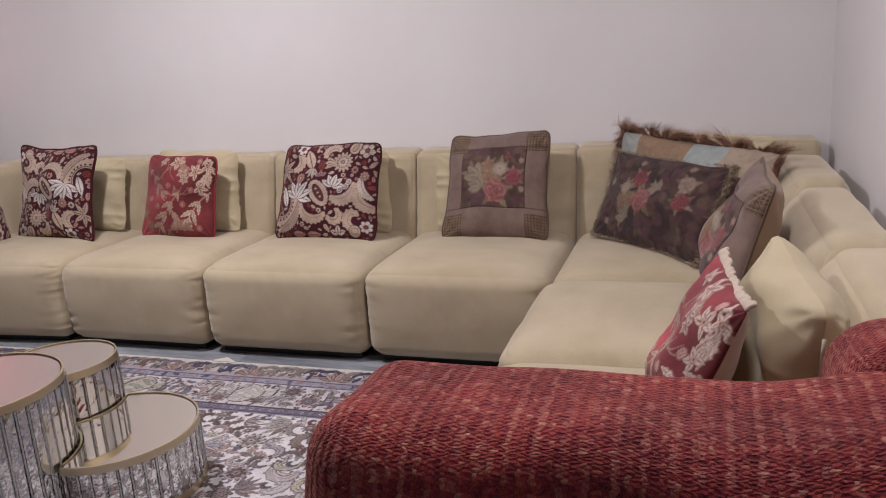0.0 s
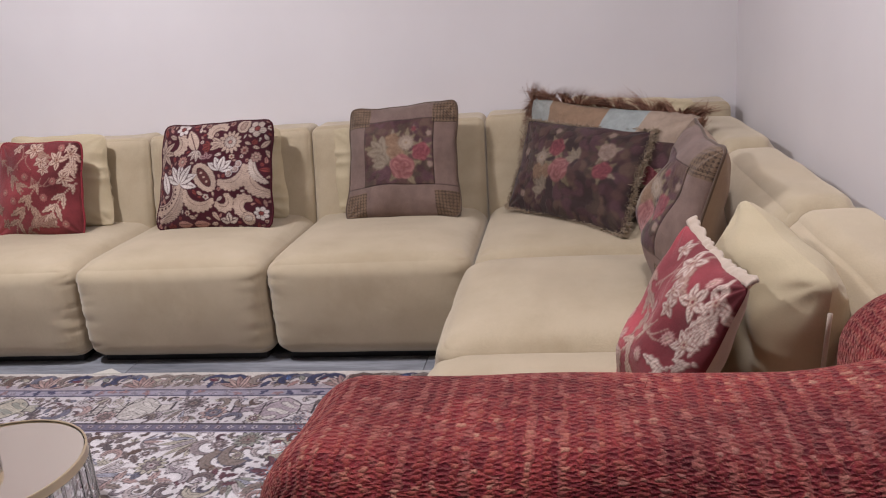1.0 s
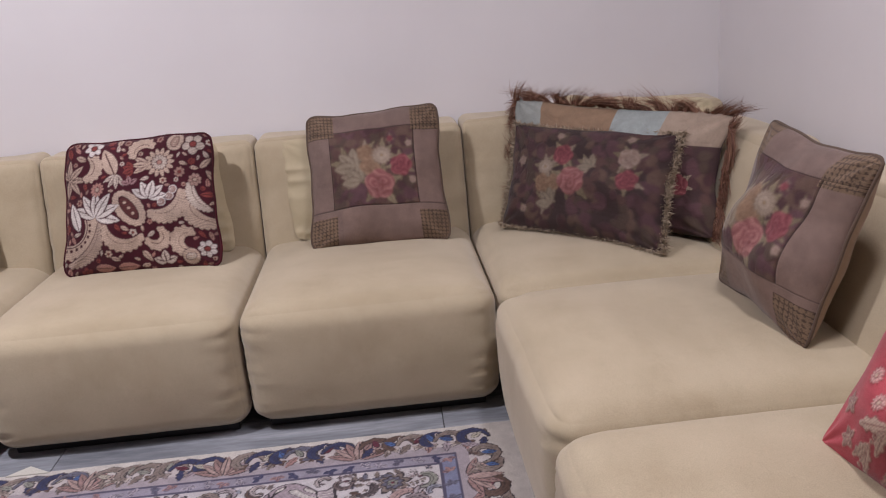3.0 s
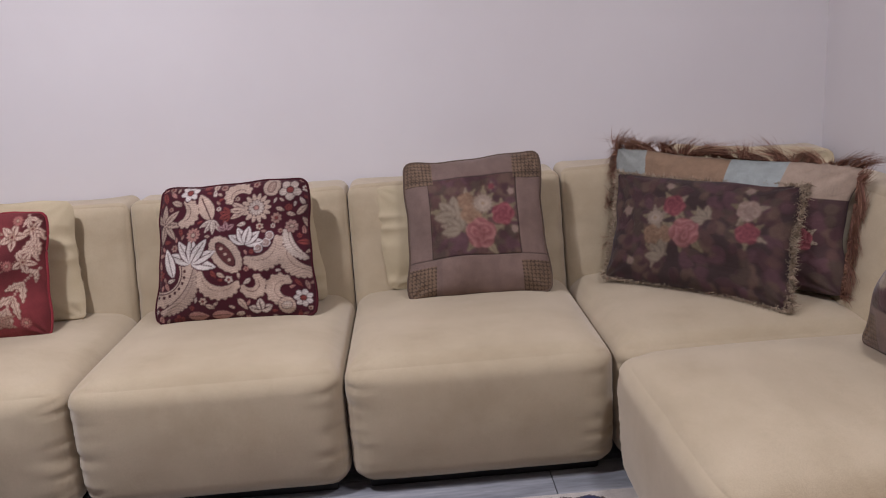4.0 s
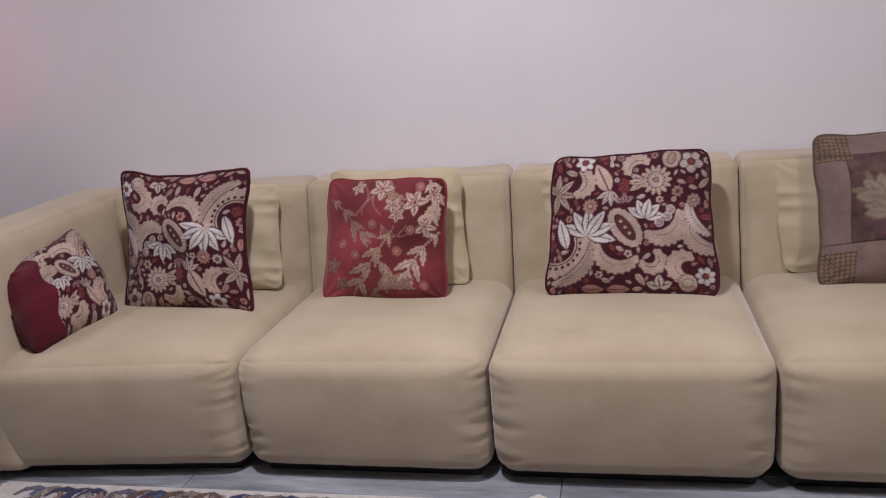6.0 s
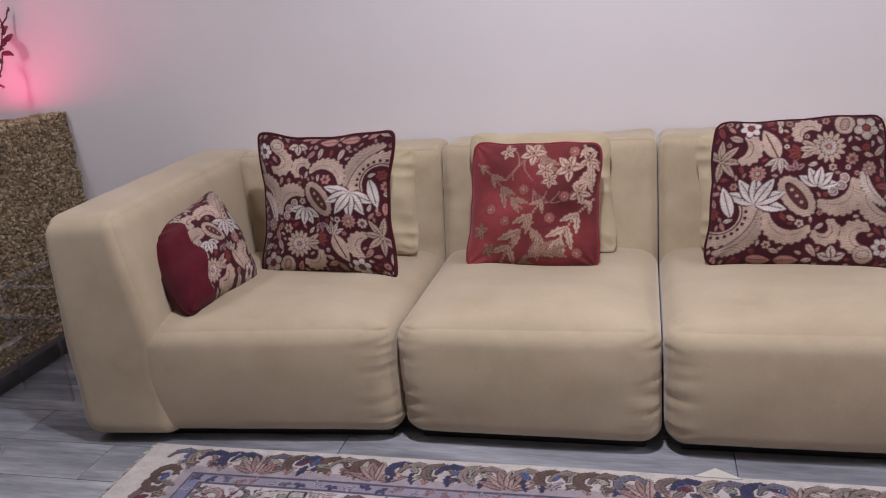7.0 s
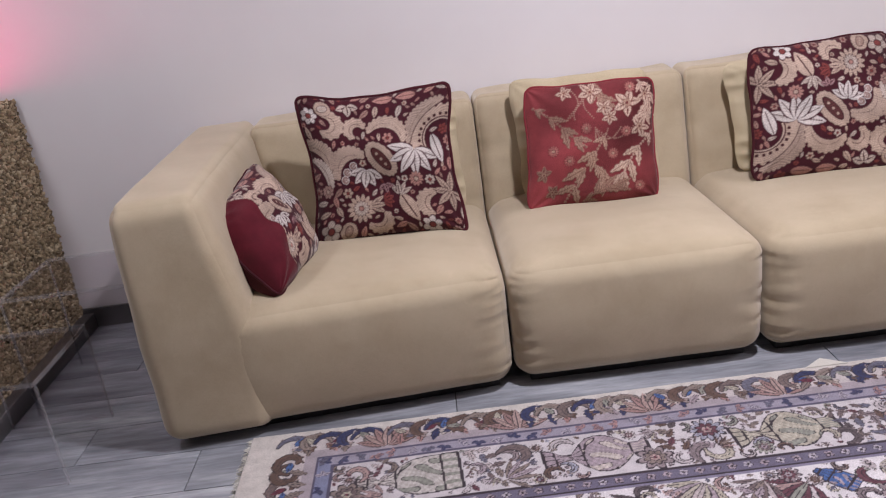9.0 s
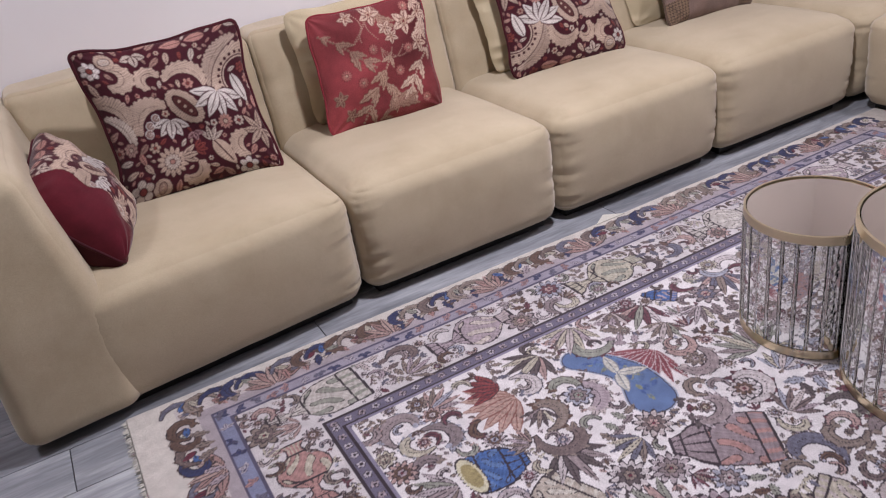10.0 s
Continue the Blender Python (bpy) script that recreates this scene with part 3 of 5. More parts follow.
def damask_cloth(w, h, seed, ground, leafs, shade):
    """Satin with acanthus branches, lilies and small daisies."""
    rng = random.Random(seed)
    c = Cloth(w, h, 0.0021, ground)
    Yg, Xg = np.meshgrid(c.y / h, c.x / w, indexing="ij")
    # Ground colour runs from paler at lower left to deeper at upper right.
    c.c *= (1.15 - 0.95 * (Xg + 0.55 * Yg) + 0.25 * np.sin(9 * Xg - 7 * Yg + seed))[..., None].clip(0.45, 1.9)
    X, Y = lambda u: (u - 0.5) * w, lambda v: (v - 0.5) * h
    dusk = tuple(np.array(leafs[0]) * 0.72 + np.array(ground) * 0.2)

    def branch(pts, big, col, sides=(1, -1)):
        pts = np.array([(X(u), Y(v)) for u, v in pts])
        t = np.linspace(0, len(pts) - 1.001, 22)
        i = t.astype(int)
        path = pts[i] + (pts[i + 1] - pts[i]) * (t - i)[:, None]
        for k in range(1, 21, 5):
            flow = math.atan2(*(path[k + 1] - path[k])[::-1])
            for sd in sides:
                ln_ = big * (0.6 + 0.6 * math.sin(math.pi * k / 22)) * rng.uniform(0.8, 1.15)
                c.leaf(*path[k], flow + sd * rng.uniform(0.25, 0.75), ln_, ln_ * 0.19, col, shade, 0.22)
        c.stroke(path, 0.0042, col, 0.0015)
        c.stroke(path, 0.0015, shade)

    for k in range(4):
        u = np.linspace(0, 1, 20)
        c.stroke(np.stack([X(0.30 + 0.08 * k + 0.10 * np.sin(3 * u + k)), Y(1.0 - 0.30 * u)], 1), 0.0025, dusk, 0.0008)
        c.stroke(np.stack([X(0.52 + 0.10 * k * u), Y(0.62 - 0.10 * np.sin(3 * u))], 1), 0.0022, dusk, 0.0008)
    branch([(0.06, 0.82), (0.20, 0.72), (0.32, 0.58), (0.44, 0.47)], 0.055, dusk)
    branch([(0.60, 0.56), (0.50, 0.40), (0.37, 0.22), (0.28, 0.04)], 0.065, leafs[0])
    branch([(0.46, 0.40), (0.55, 0.24), (0.60, 0.10)], 0.05, leafs[0])
    branch([(0.97, 0.55), (0.84, 0.42), (0.74, 0.26), (0.72, 0.18)], 0.06, leafs[1])
    branch([(0.42, 0.03), (0.56, 0.13), (0.74, 0.14)], 0.055, dusk)
    branch([(0.88, 0.98), (0.95, 0.80), (0.90, 0.64)], 0.06, leafs[1])
    branch([(0.54, 1.0), (0.56, 0.88), (0.66, 0.76)], 0.05, dusk)
    for u, v, r in ((0.30, 0.93, 0.06), (0.50, 0.92, 0.09), (0.60, 0.78, 0.065), (0.64, 0.70, 0.06), (0.78, 0.80, 0.10), (0.92, 0.86, 0.07), (0.87, 0.60, 0.08), (0.11, 0.28, 0.06), (0.18, 0.13, 0.055)):
        col = leafs[1] if u > 0.25 else dusk
        a = rng.uniform(0, 6)
        c.fan(X(u), Y(v), r * w * 1.1, a, a + 4.6, 5, col, shade, 0.34)
        c.flower(X(u), Y(v), r * w * 0.36, 6, leafs[0], ground, shade, a)
    for u, v in ((0.19, 0.46), (0.65, 0.40), (0.31, 0.37), (0.81, 0.93), (0.76, 0.57), (0.85, 0.12), (0.45, 0.62)):
        c.flower(X(u), Y(v), 0.048 * w, 12, leafs[2], leafs[0], tuple(np.array(ground) * 0.8), rng.random(), 0.5)
    c.soften(1)
    return stitched(c, seed)


def rose_field(c, x0, x1, y0, y1, rng, blooms):
    """Blurred dark florals with a bunch of roses, a dahlia and sage leaves."""
    for k in range(300):
        x, y = rng.uniform(x0, x1), rng.uniform(y0, y1)
        v = rng.choice([(0.115, 0.062, 0.055), (0.085, 0.042, 0.045), (0.145, 0.088, 0.07), (0.095, 0.062, 0.05), (0.12, 0.06, 0.068)])
        c.leaf(x, y, rng.uniform(0, 6.3), rng.uniform(0.03, 0.07), rng.uniform(0.012, 0.026), v, tuple(np.array(v) * 0.88))
    c.soften(5)
    sage = [(0.27, 0.215, 0.14), (0.21, 0.165, 0.105), (0.32, 0.25, 0.19)]
    for x, y, r, kind in blooms:
        for j in range(5):
            c.leaf(x, y, j * 1.3 + rng.random(), r * rng.uniform(1.3, 1.8), r * 0.30, rng.choice(sage), (0.11, 0.075, 0.055), 0.2)
    for x, y, r, kind in blooms:
        if kind == "pink":
            c.blur_rose(x, y, r, (0.45, 0.215, 0.20), (0.20, 0.06, 0.062))
        elif kind == "magenta":
            c.blur_rose(x, y, r, (0.36, 0.115, 0.125), (0.14, 0.032, 0.042))
        elif kind == "peach":
            c.blur_rose(x, y, r, (0.36, 0.235, 0.155), (0.20, 0.115, 0.075), 1.6)
        elif kind == "cream":
            c.blur_rose(x, y, r, (0.44, 0.33, 0.275), (0.24, 0.155, 0.125), 1.8)
        elif kind == "leaf":
            for j in range(3):
                c.leaf(x + r * 0.6, y - r * 0.5, 1.6 + j * 0.75, r * 1.9, r * 0.6, (0.30, 0.24, 0.18), (0.18, 0.13, 0.10))
        else:
            c.flower(x, y, r, 16, (0.36, 0.28, 0.22), (0.32, 0.23, 0.15), (0.24, 0.175, 0.135), 0, 0.25)
            c.flower(x, y, r * 0.6, 12, (0.42, 0.33, 0.265), (0.34, 0.24, 0.15), (0.27, 0.20, 0.15), 0.2, 0.25)


def patchwork_cloth(w, h, seed):
    """A rose panel framed by suede strips with brocade corners."""
    rng = random.Random(seed)
    suede, field = (0.205, 0.138, 0.117), (0.095, 0.05, 0.042)
    c = Cloth(w, h, 0.0022, suede)
    Y, X = np.meshgrid(c.y / h, c.x / w, indexing="ij")
    c.c[(X < -0.26) | (Y > 0.33)] = (0.185, 0.126, 0.108)
    inner = (np.abs(X + 0.01) < 0.32) & (Y > -0.24) & (Y < 0.34)
    f = Cloth(w, h, 0.0022, field)
    rose_field(f, -0.34 * w, 0.34 * w, -0.26 * h, 0.36 * h, rng,
               [(-0.20 * w, 0.08 * h, 0.040, "leaf"), (-0.16 * w, -0.03 * h, 0.036, "leaf"), (-0.06 * w, 0.15 * h, 0.034, "peach"), (-0.03 * w, 0.05 * h, 0.040, "peach"), (0.06 * w, 0.13 * h, 0.040, "dahlia"),
                (0.20 * w, 0.04 * h, 0.042, "magenta"), (0.03 * w, -0.09 * h, 0.056, "pink"), (0.27 * w, 0.20 * h, 0.012, "cream"), (0.28 * w, -0.07 * h, 0.013, "cream"), (0.13 * w, 0.25 * h, 0.012, "magenta")])
    f.soften(5)
    f.c *= 0.88
    c.c[inner] = f.c[inner]
    c.relief[inner] = f.relief[inner]
    corner = ((np.abs(X) > 0.29) & (Y > 0.30)) | ((np.abs(X) > 0.30) & (Y < -0.29))
    net = np.abs(np.sin(X * w * 230) * np.sin(Y * h * 230)) + 0.5 * np.abs(np.sin((X + Y) * 260 * w))
    c.c[corner] = np.where((net > 0.55)[..., None], np.array((0.18, 0.12, 0.08)), np.array((0.075, 0.048, 0.036)))[corner]
    seam = (np.abs(np.abs(X + 0.01) - 0.32) < 0.004) & (Y > -0.24) & (Y < 0.34) | (np.abs(Y + 0.24) < 0.004) | (np.abs(Y - 0.34) < 0.004)
    c.c[seam] *= 0.55
    c.relief[seam] = -0.002
    return c


def tapestry_cloth(w, h, seed):
    rng = random.Random(seed)
    c = Cloth(w, h, 0.0022, (0.06, 0.037, 0.036))
    rose_field(c, -w / 2, w / 2, -h / 2, h / 2, rng,
               [(-0.11 * w, 0.20 * h, 0.042, "magenta"), (-0.20 * w, 0.06 * h, 0.036, "dahlia"), (-0.21 * w, -0.09 * h, 0.036, "peach"), (-0.13 * w, -0.08 * h, 0.032, "peach"), (-0.02 * w, -0.04 * h, 0.058, "pink"),
                (-0.18 * w, -0.24 * h, 0.034, "leaf"), (0.05 * w, 0.13 * h, 0.03, "leaf"), (0.28 * w, 0.22 * h, 0.038, "cream"), (0.30 * w, 0.02 * h, 0.04, "magenta"), (-0.15 * w, 0.39 * h, 0.014, "cream"), (0.26 * w, 0.40 * h, 0.014, "cream"), (-0.39 * w, 0.12 * h, 0.018, "cream"), (-0.33 * w, -0.33 * h, 0.014, "cream")])
    c.soften(3)
    c.soften(2)
    c.c *= 0.68
    return c


def band_cloth(w, h, seed):
    """Dark patchwork with a pale blue, brown and beige band along the top."""
    rng = random.Random(seed)
    c = Cloth(w, h, 0.003, (0.07, 0.04, 0.04))
    rose_field(c, -w / 2, w / 2, -h / 2, h / 2, rng, [(0.35 * w, -0.1 * h, 0.04, "magenta")])
    Y, X = np.meshgrid(c.y / h, c.x / w, indexing="ij")
    top = Y > 0.22
    for x0, x1, col in ((-0.5, -0.34, (0.30, 0.31, 0.29)), (-0.34, 0.02, (0.27, 0.175, 0.115)), (0.02, 0.24, (0.31, 0.335, 0.325)), (0.24, 0.5, (0.35, 0.265, 0.205))):
        c.c[top & (X >= x0) & (X < x1)] = col
    return c


# ---- room ----
# South and west walls are unseen additions, set back to weaken bounce light.
NORTH, EAST, WEST, SOUTH = 0.98, 3.50, -4.6, -7.5


def wall(name, size, centre):
    return tagged(part(name, box(size, centre), WALL, None, "", False), "plain warm white painted plaster wall", "wall", kind="structure")


wall("wall_north", (EAST - WEST + 0.3, 0.15, CEIL), ((EAST + WEST) / 2, NORTH + 0.075, CEIL / 2))
wall("wall_east", (0.15, NORTH - SOUTH, CEIL), (EAST + 0.075, (NORTH + SOUTH) / 2, CEIL / 2))
wall("wall_west", (0.15, NORTH - SOUTH, CEIL), (WEST - 0.075, (NORTH + SOUTH) / 2, CEIL / 2))
wall("wall_south", (EAST - WEST + 0.3, 0.15, CEIL), ((EAST + WEST) / 2, SOUTH - 0.075, CEIL / 2))
tagged(part("ceiling", box((EAST - WEST + 0.3, NORTH - SOUTH + 0.3, 0.12), ((EAST + WEST) / 2, (NORTH + SOUTH) / 2, CEIL + 0.06)), CEILING, None, "", False), "plain white ceiling", "ceiling", kind="structure")
floor = tagged(part("floor", box((EAST - WEST + 0.3, NORTH - SOUTH + 0.3, 0.1), ((EAST + WEST) / 2, (NORTH + SOUTH) / 2, -0.056)), GROUT, None, "", False), "glossy grey streaked marble tile floor", "floor", kind="structure")
for name, size, centre in (("baseboard", (EAST - WEST, 0.014, 0.09), ((EAST + WEST) / 2, NORTH - 0.008, 0.045)), ("baseboard", (0.014, NORTH - SOUTH - 0.03, 0.09), (EAST - 0.008, (NORTH + SOUTH) / 2, 0.045))):
    tagged(part(name, box(size, centre, 0.003), SKIRT, None, "", False), "dark grey stone skirting board along the wall", "baseboard", kind="structure")
# Fixture bodies are made up for lamps that stay out of view.
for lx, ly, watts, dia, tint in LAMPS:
    t_ = thing("ceiling_light", "assumed round flush white ceiling light out of view, switched on", "ceiling light", pose(lx, ly, CEIL), group="ceiling lights")
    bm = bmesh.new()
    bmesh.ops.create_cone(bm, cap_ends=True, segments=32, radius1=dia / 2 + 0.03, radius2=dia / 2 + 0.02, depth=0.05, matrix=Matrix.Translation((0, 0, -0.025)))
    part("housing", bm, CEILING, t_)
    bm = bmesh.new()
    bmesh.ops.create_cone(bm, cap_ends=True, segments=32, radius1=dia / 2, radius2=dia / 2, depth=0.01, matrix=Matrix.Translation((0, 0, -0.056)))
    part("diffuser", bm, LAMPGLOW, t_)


# ---- sofa ----
def crease(x, z, seed, k=28.0):
    return np.array([noise.noise((a * 3.0, c_ * k, seed)) for a, c_ in zip(x.ravel(), z.ravel())]).reshape(x.shape)


def folds(x, z, seed, k):
    """Sharp short creases running along x."""
    f = np.array([noise.noise((a * 2.2, c_ * k, seed)) for a, c_ in zip(x.ravel(), z.ravel())]).reshape(x.shape)
    return np.clip(1 - np.abs(f) * 5, 0, 1) ** 1.5


def seat_block(w, d, top, seed, n_=44, x0=0.0):
    """The padded seat: domed, rounded in front, with a faint pinch down its middle."""
    def shape(v, p):
        x, y, z = v[..., 0], v[..., 1], v[..., 2]
        fx, fy, fz = p[..., 0], p[..., 1], p[..., 2]
        dome = np.clip((z - 0.25) / 0.15, 0, 1) * (1 - fx ** 4) ** 1.6 * (1 - np.clip(-fy, 0, 1) ** 4) ** 1.8
        pinch = np.exp(-((x - w * 0.5) / 0.012) ** 2) * np.exp(-((y - 0.06) / 0.11) ** 2)
        sag = crease(x + seed, y, seed, 4.0)
        knot = np.exp(-((np.minimum(x - x0, w - x) - 0.05) / 0.022) ** 2 - ((y - 0.045) / 0.022) ** 2)
        v[..., 2] = z + 0.034 * dome + dome * (0.012 * sag - 0.011 * pinch) - 0.014 * np.clip(fy, 0, 1) * dome - 0.010 * knot * np.clip((z - 0.3) / 0.08, 0, 1)
        belly = (1 - fz ** 2) * (1 - fx ** 4) * np.clip(-fy, 0, 1) ** 3
        v[..., 1] -= 0.016 * belly + 0.003 * crease(x * 2, z, seed + 3, 7.0) * np.clip(-fy, 0, 1)
        v[..., 1] += 0.018 * np.clip(-fy, 0, 1) * np.clip(0.5 - fz, 0, 1.5) ** 2 * 0.4
        edge = np.clip(np.abs(fx) - 0.72, 0, 1) / 0.28
        v[..., 1] += (0.004 * edge * crease(x, z, seed + 7, 34.0) + 0.011 * np.clip(np.abs(fx) - 0.72, 0, 0.28) * 3.4 * folds(x * 0.6, z, seed + 9, 20.0)) * np.clip(-fy, 0, 1)
        v[..., 2] -= 0.006 * dome * np.clip(np.abs(fx) - 0.55, 0, 0.45) * 2.2 * folds(y, x, seed + 13, 9.0)
        v[..., 1] += 0.004 * np.exp(-((x - w * 0.5) / 0.012) ** 2) * np.clip(-fy, 0, 1)
        return v
    return soft_box((w - 0.006 - x0, d, top - 0.024), ((w + x0) / 2, d / 2 - 0.012, 0.024 + (top - 0.024) / 2), 0.066, n_, shape)


def back_block(w, y0, y1, top, seed, lean=0.09, n_=40, r=0.034):
    def shape(v, p):
        x, y, z = v[..., 0], v[..., 1], v[..., 2]
        fx, fy, fz = p[..., 0], p[..., 1], p[..., 2]
        front = np.clip(-fy * 0.5 + 0.5, 0, 1)
        v[..., 1] += lean * np.clip((z - 0.42) / (top - 0.42), -0.3, 1) * front
        edge = np.clip(np.abs(fx) - 0.45, 0, 1) / 0.55
        low = np.clip(1.2 - np.abs(fz - 0.1) * 1.3, 0, 1)
        v[..., 1] += front * (0.012 * edge * low * crease(x * 0.7, z, seed, 22.0) - 0.02 * (1 - fx ** 4) * (1 - fz ** 2))
        v[..., 1] += front * 0.009 * edge * low * folds(x, z, seed + 21, 13.0)
        v[..., 2] += np.clip(fz, 0, 1) * 0.008 * crease(x * 1.5, y, seed + 5, 6.0)
        return v
    return soft_box((w - 0.004, y1 - y0, top - 0.10), (w / 2, (y0 + y1) / 2, 0.10 + (top - 0.10) / 2), r, n_, shape)


def arm_block(x0, x1, y0, y1, z0, z1, inner, seed):
    """A padded arm that rises to the back; inner is the side of the seat, which leans out."""
    def shape(v, p):
        x, y, z = v[..., 0], v[..., 1], v[..., 2]
        fx, fy, fz = p[..., 0], p[..., 1], p[..., 2]
        f = np.clip((y - y0) / (y1 - y0), 0, 1)
        v[..., 2] = 0.024 + (z - 0.024) * (z0 + (z1 - z0) * np.clip(f * 1.3, 0, 1) - 0.024) / (z1 - 0.024)
        lift = np.clip((z - 0.36) / (z1 - 0.36), 0, 1)
        v[..., 0] += -inner * (0.065 if inner < 0 else 0.095) * lift * np.clip(fx * inner * 0.5 + 0.5, 0, 1)
        v[..., 1] += 0.02 * np.clip(-fy, 0, 1) * np.clip(fz, 0, 1) - 0.008 * np.clip(-fy, 0, 1) * (1 - fz ** 2) * np.clip(0.6 - fx * inner, 0, 1)
        v[..., 0] += 0.004 * crease(y * 2, z, seed, 7.0)
        return v
    return soft_box((x1 - x0, y1 - y0, z1 - 0.024), ((x0 + x1) / 2, (y0 + y1) / 2, 0.024 + (z1 - 0.024) / 2), 0.062, 40, shape)


def sofa_module(m, w, seat_d, back, top, label, seed, arm=None, back_w=None, skew=0.0):
    s = thing("sofa_module", label, "sofa", m, "modules of the corner sofa")
    part("seat", seat_block(w, seat_d, 0.42, seed, 44, arm[1] - 0.16 if arm and arm[6] > 0 else 0.0), SOFA, s)
    part("backrest", back_block(back_w or w, back[0], back[1], top, seed + 11, r=0.085 if back[0] > 0.7 else 0.04), SOFA, s)
    part("plinth", box((w - 0.10, back[1] - 0.10, 0.042), (w / 2, back[1] / 2 + 0.005, 0.021), 0.006), PLINTH, s, "black recessed base")
    if arm:
        part("arm", arm_block(*arm, seed + 17), SOFA, s, "high padded arm sloping up to the backrest")
        part("arm_plinth", box((0.26 if arm[6] > 0 else 0.24, back[1] - 0.09, 0.042), ((arm[0] + arm[1]) / 2, back[1] / 2 + 0.005, 0.021), 0.006), PLINTH, s, "black recessed base")
    if skew:
        for o in s.children:
            for vert in o.data.vertices:
                vert.co.y += skew * (vert.co.x - w) * min(1.0, max(0.0, 1.0 - vert.co.y / 0.9))
    return s


RUNM = (0.69, 0.965)
M_TOP = 0.815
a_ = sofa_module(pose(-0.855, 0, 0), 0.855, 0.76, RUNM, M_TOP, "cream velour end module of a corner sofa with one high arm", 2.0, (-0.25, 0.098, -0.021, 0.965, 0.795, 0.815, 1), None, 0.085)
for k in range(3):
    sofa_module(pose(0.80 * k, 0, 0), 0.80, 0.76, RUNM, M_TOP, "cream velour armless module of a corner sofa", 20.0 + 9 * k)
corner = thing("sofa_module", "cream velour corner module of a sofa with two backrests", "sofa", pose(2.40, 0, 0), "modules of the corner sofa")
part("seat", seat_block(0.82, 0.78, 0.42, 61.0), SOFA, corner)
part("backrest", back_block(1.045, 0.69, 0.965, M_TOP + 0.005, 63.0), SOFA, corner)
side = part("backrest", back_block(0.68, 0.755, 1.05, 0.785, 65.0, r=0.085), SOFA, corner)
side.matrix_local = pose(0, 0.66, 0, 0, 0, -90)
part("plinth", box((0.9, 0.8, 0.046), (0.52, 0.5, 0.023), 0.006), PLINTH, corner, "black recessed base")
RUNE = (0.755, 1.05)
TURN_E = Matrix.Translation((2.395, -0.025, 0)) @ pose(0, 0, 0, 0, 0, -90)
sofa_module(TURN_E, 0.80, 0.82, RUNE, 0.77, "cream velour armless module beside the corner of the sofa", 71.0)
sofa_module(TURN_E @ pose(0.80, 0, 0), 0.82, 0.82, RUNE, 0.77, "cream velour end module with an arm under a red throw", 83.0, (0.815, 1.07, 0.0, 1.05, 0.695, 0.745, -1))

# red woven throw over the arm
throw = thing("throw_blanket", "red and orange woven mohair throw draped over the sofa arm", "blanket", TURN_E @ pose(0.80, 0, 0))


def drape(v, p):
    x, y, z = v[..., 0], v[..., 1], v[..., 2]
    fz = np.clip((z - 0.30) / 0.5, 0, 1)
    rise = np.clip((y - 0.62) / 0.3, 0, 1)
    rise = rise * rise * (3 - 2 * rise)
    v[..., 2] += fz * (0.05 * rise + 0.010 * crease(x * 2, y, 5.0, 4.0))
    low = 1 - fz
    v[..., 0] += np.clip(p[..., 0], 0, 1) * low * (0.05 + 0.03 * np.sin(y * 11))
    v[..., 1] -= np.clip(-p[..., 1], 0, 1) * low * (0.06 + 0.02 * np.sin(x * 20))
    v[..., 0] += 0.006 * crease(y * 1.2, z, 9.0, 5.0)
    return v


part("cloth", soft_box((0.325, 1.09, 0.56), (0.945, 0.52, 0.47), 0.085, 60, drape, True), THROW, throw)


def drape_back(v, p):
    v[..., 2] += 0.02 * crease(v[..., 0] * 2, v[..., 1], 15.0, 5.0) - 0.10 * np.clip(-p[..., 0], 0, 1) ** 2
    return v


part("cloth_fold", soft_box((0.30, 0.34, 0.34), (0.74, 0.93, 0.655), 0.10, 30, drape_back, True), THROW, throw, "fold lying over the backrest")

frg = np.random.default_rng(3)
for cloth_ob in [o for o in throw.children if o.name.startswith("cloth")]:
    me = cloth_ob.data
    co, no = np.empty(len(me.vertices) * 3), np.empty(len(me.vertices) * 3)
    me.vertices.foreach_get("co", co)
    me.vertex_normals.foreach_get("vector", no)
    co, no = co.reshape(-1, 3), no.reshape(-1, 3)
    high = np.nonzero((co[:, 2] > 0.42) & (co[:, 0] > 0.9))[0] if len(co) > 9000 else np.nonzero(no[:, 2] < 0.3)[0]
    pick = frg.choice(high, 5000 if len(co) > 9000 else 700)
    roots = co[pick] + frg.normal(size=(len(pick), 3)) * 0.006 - no[pick] * 0.004
    ways = no[pick] * 0.35 + frg.normal(size=(len(pick), 3)) * 0.8
    tagged(part("fuzz", strands("fuzz", roots, ways, frg.uniform(0.0035, 0.0065, len(pick)), 0.0010, 0.9, frg, 3), YARN, throw, "loose mohair fuzz"), kind="stuff")

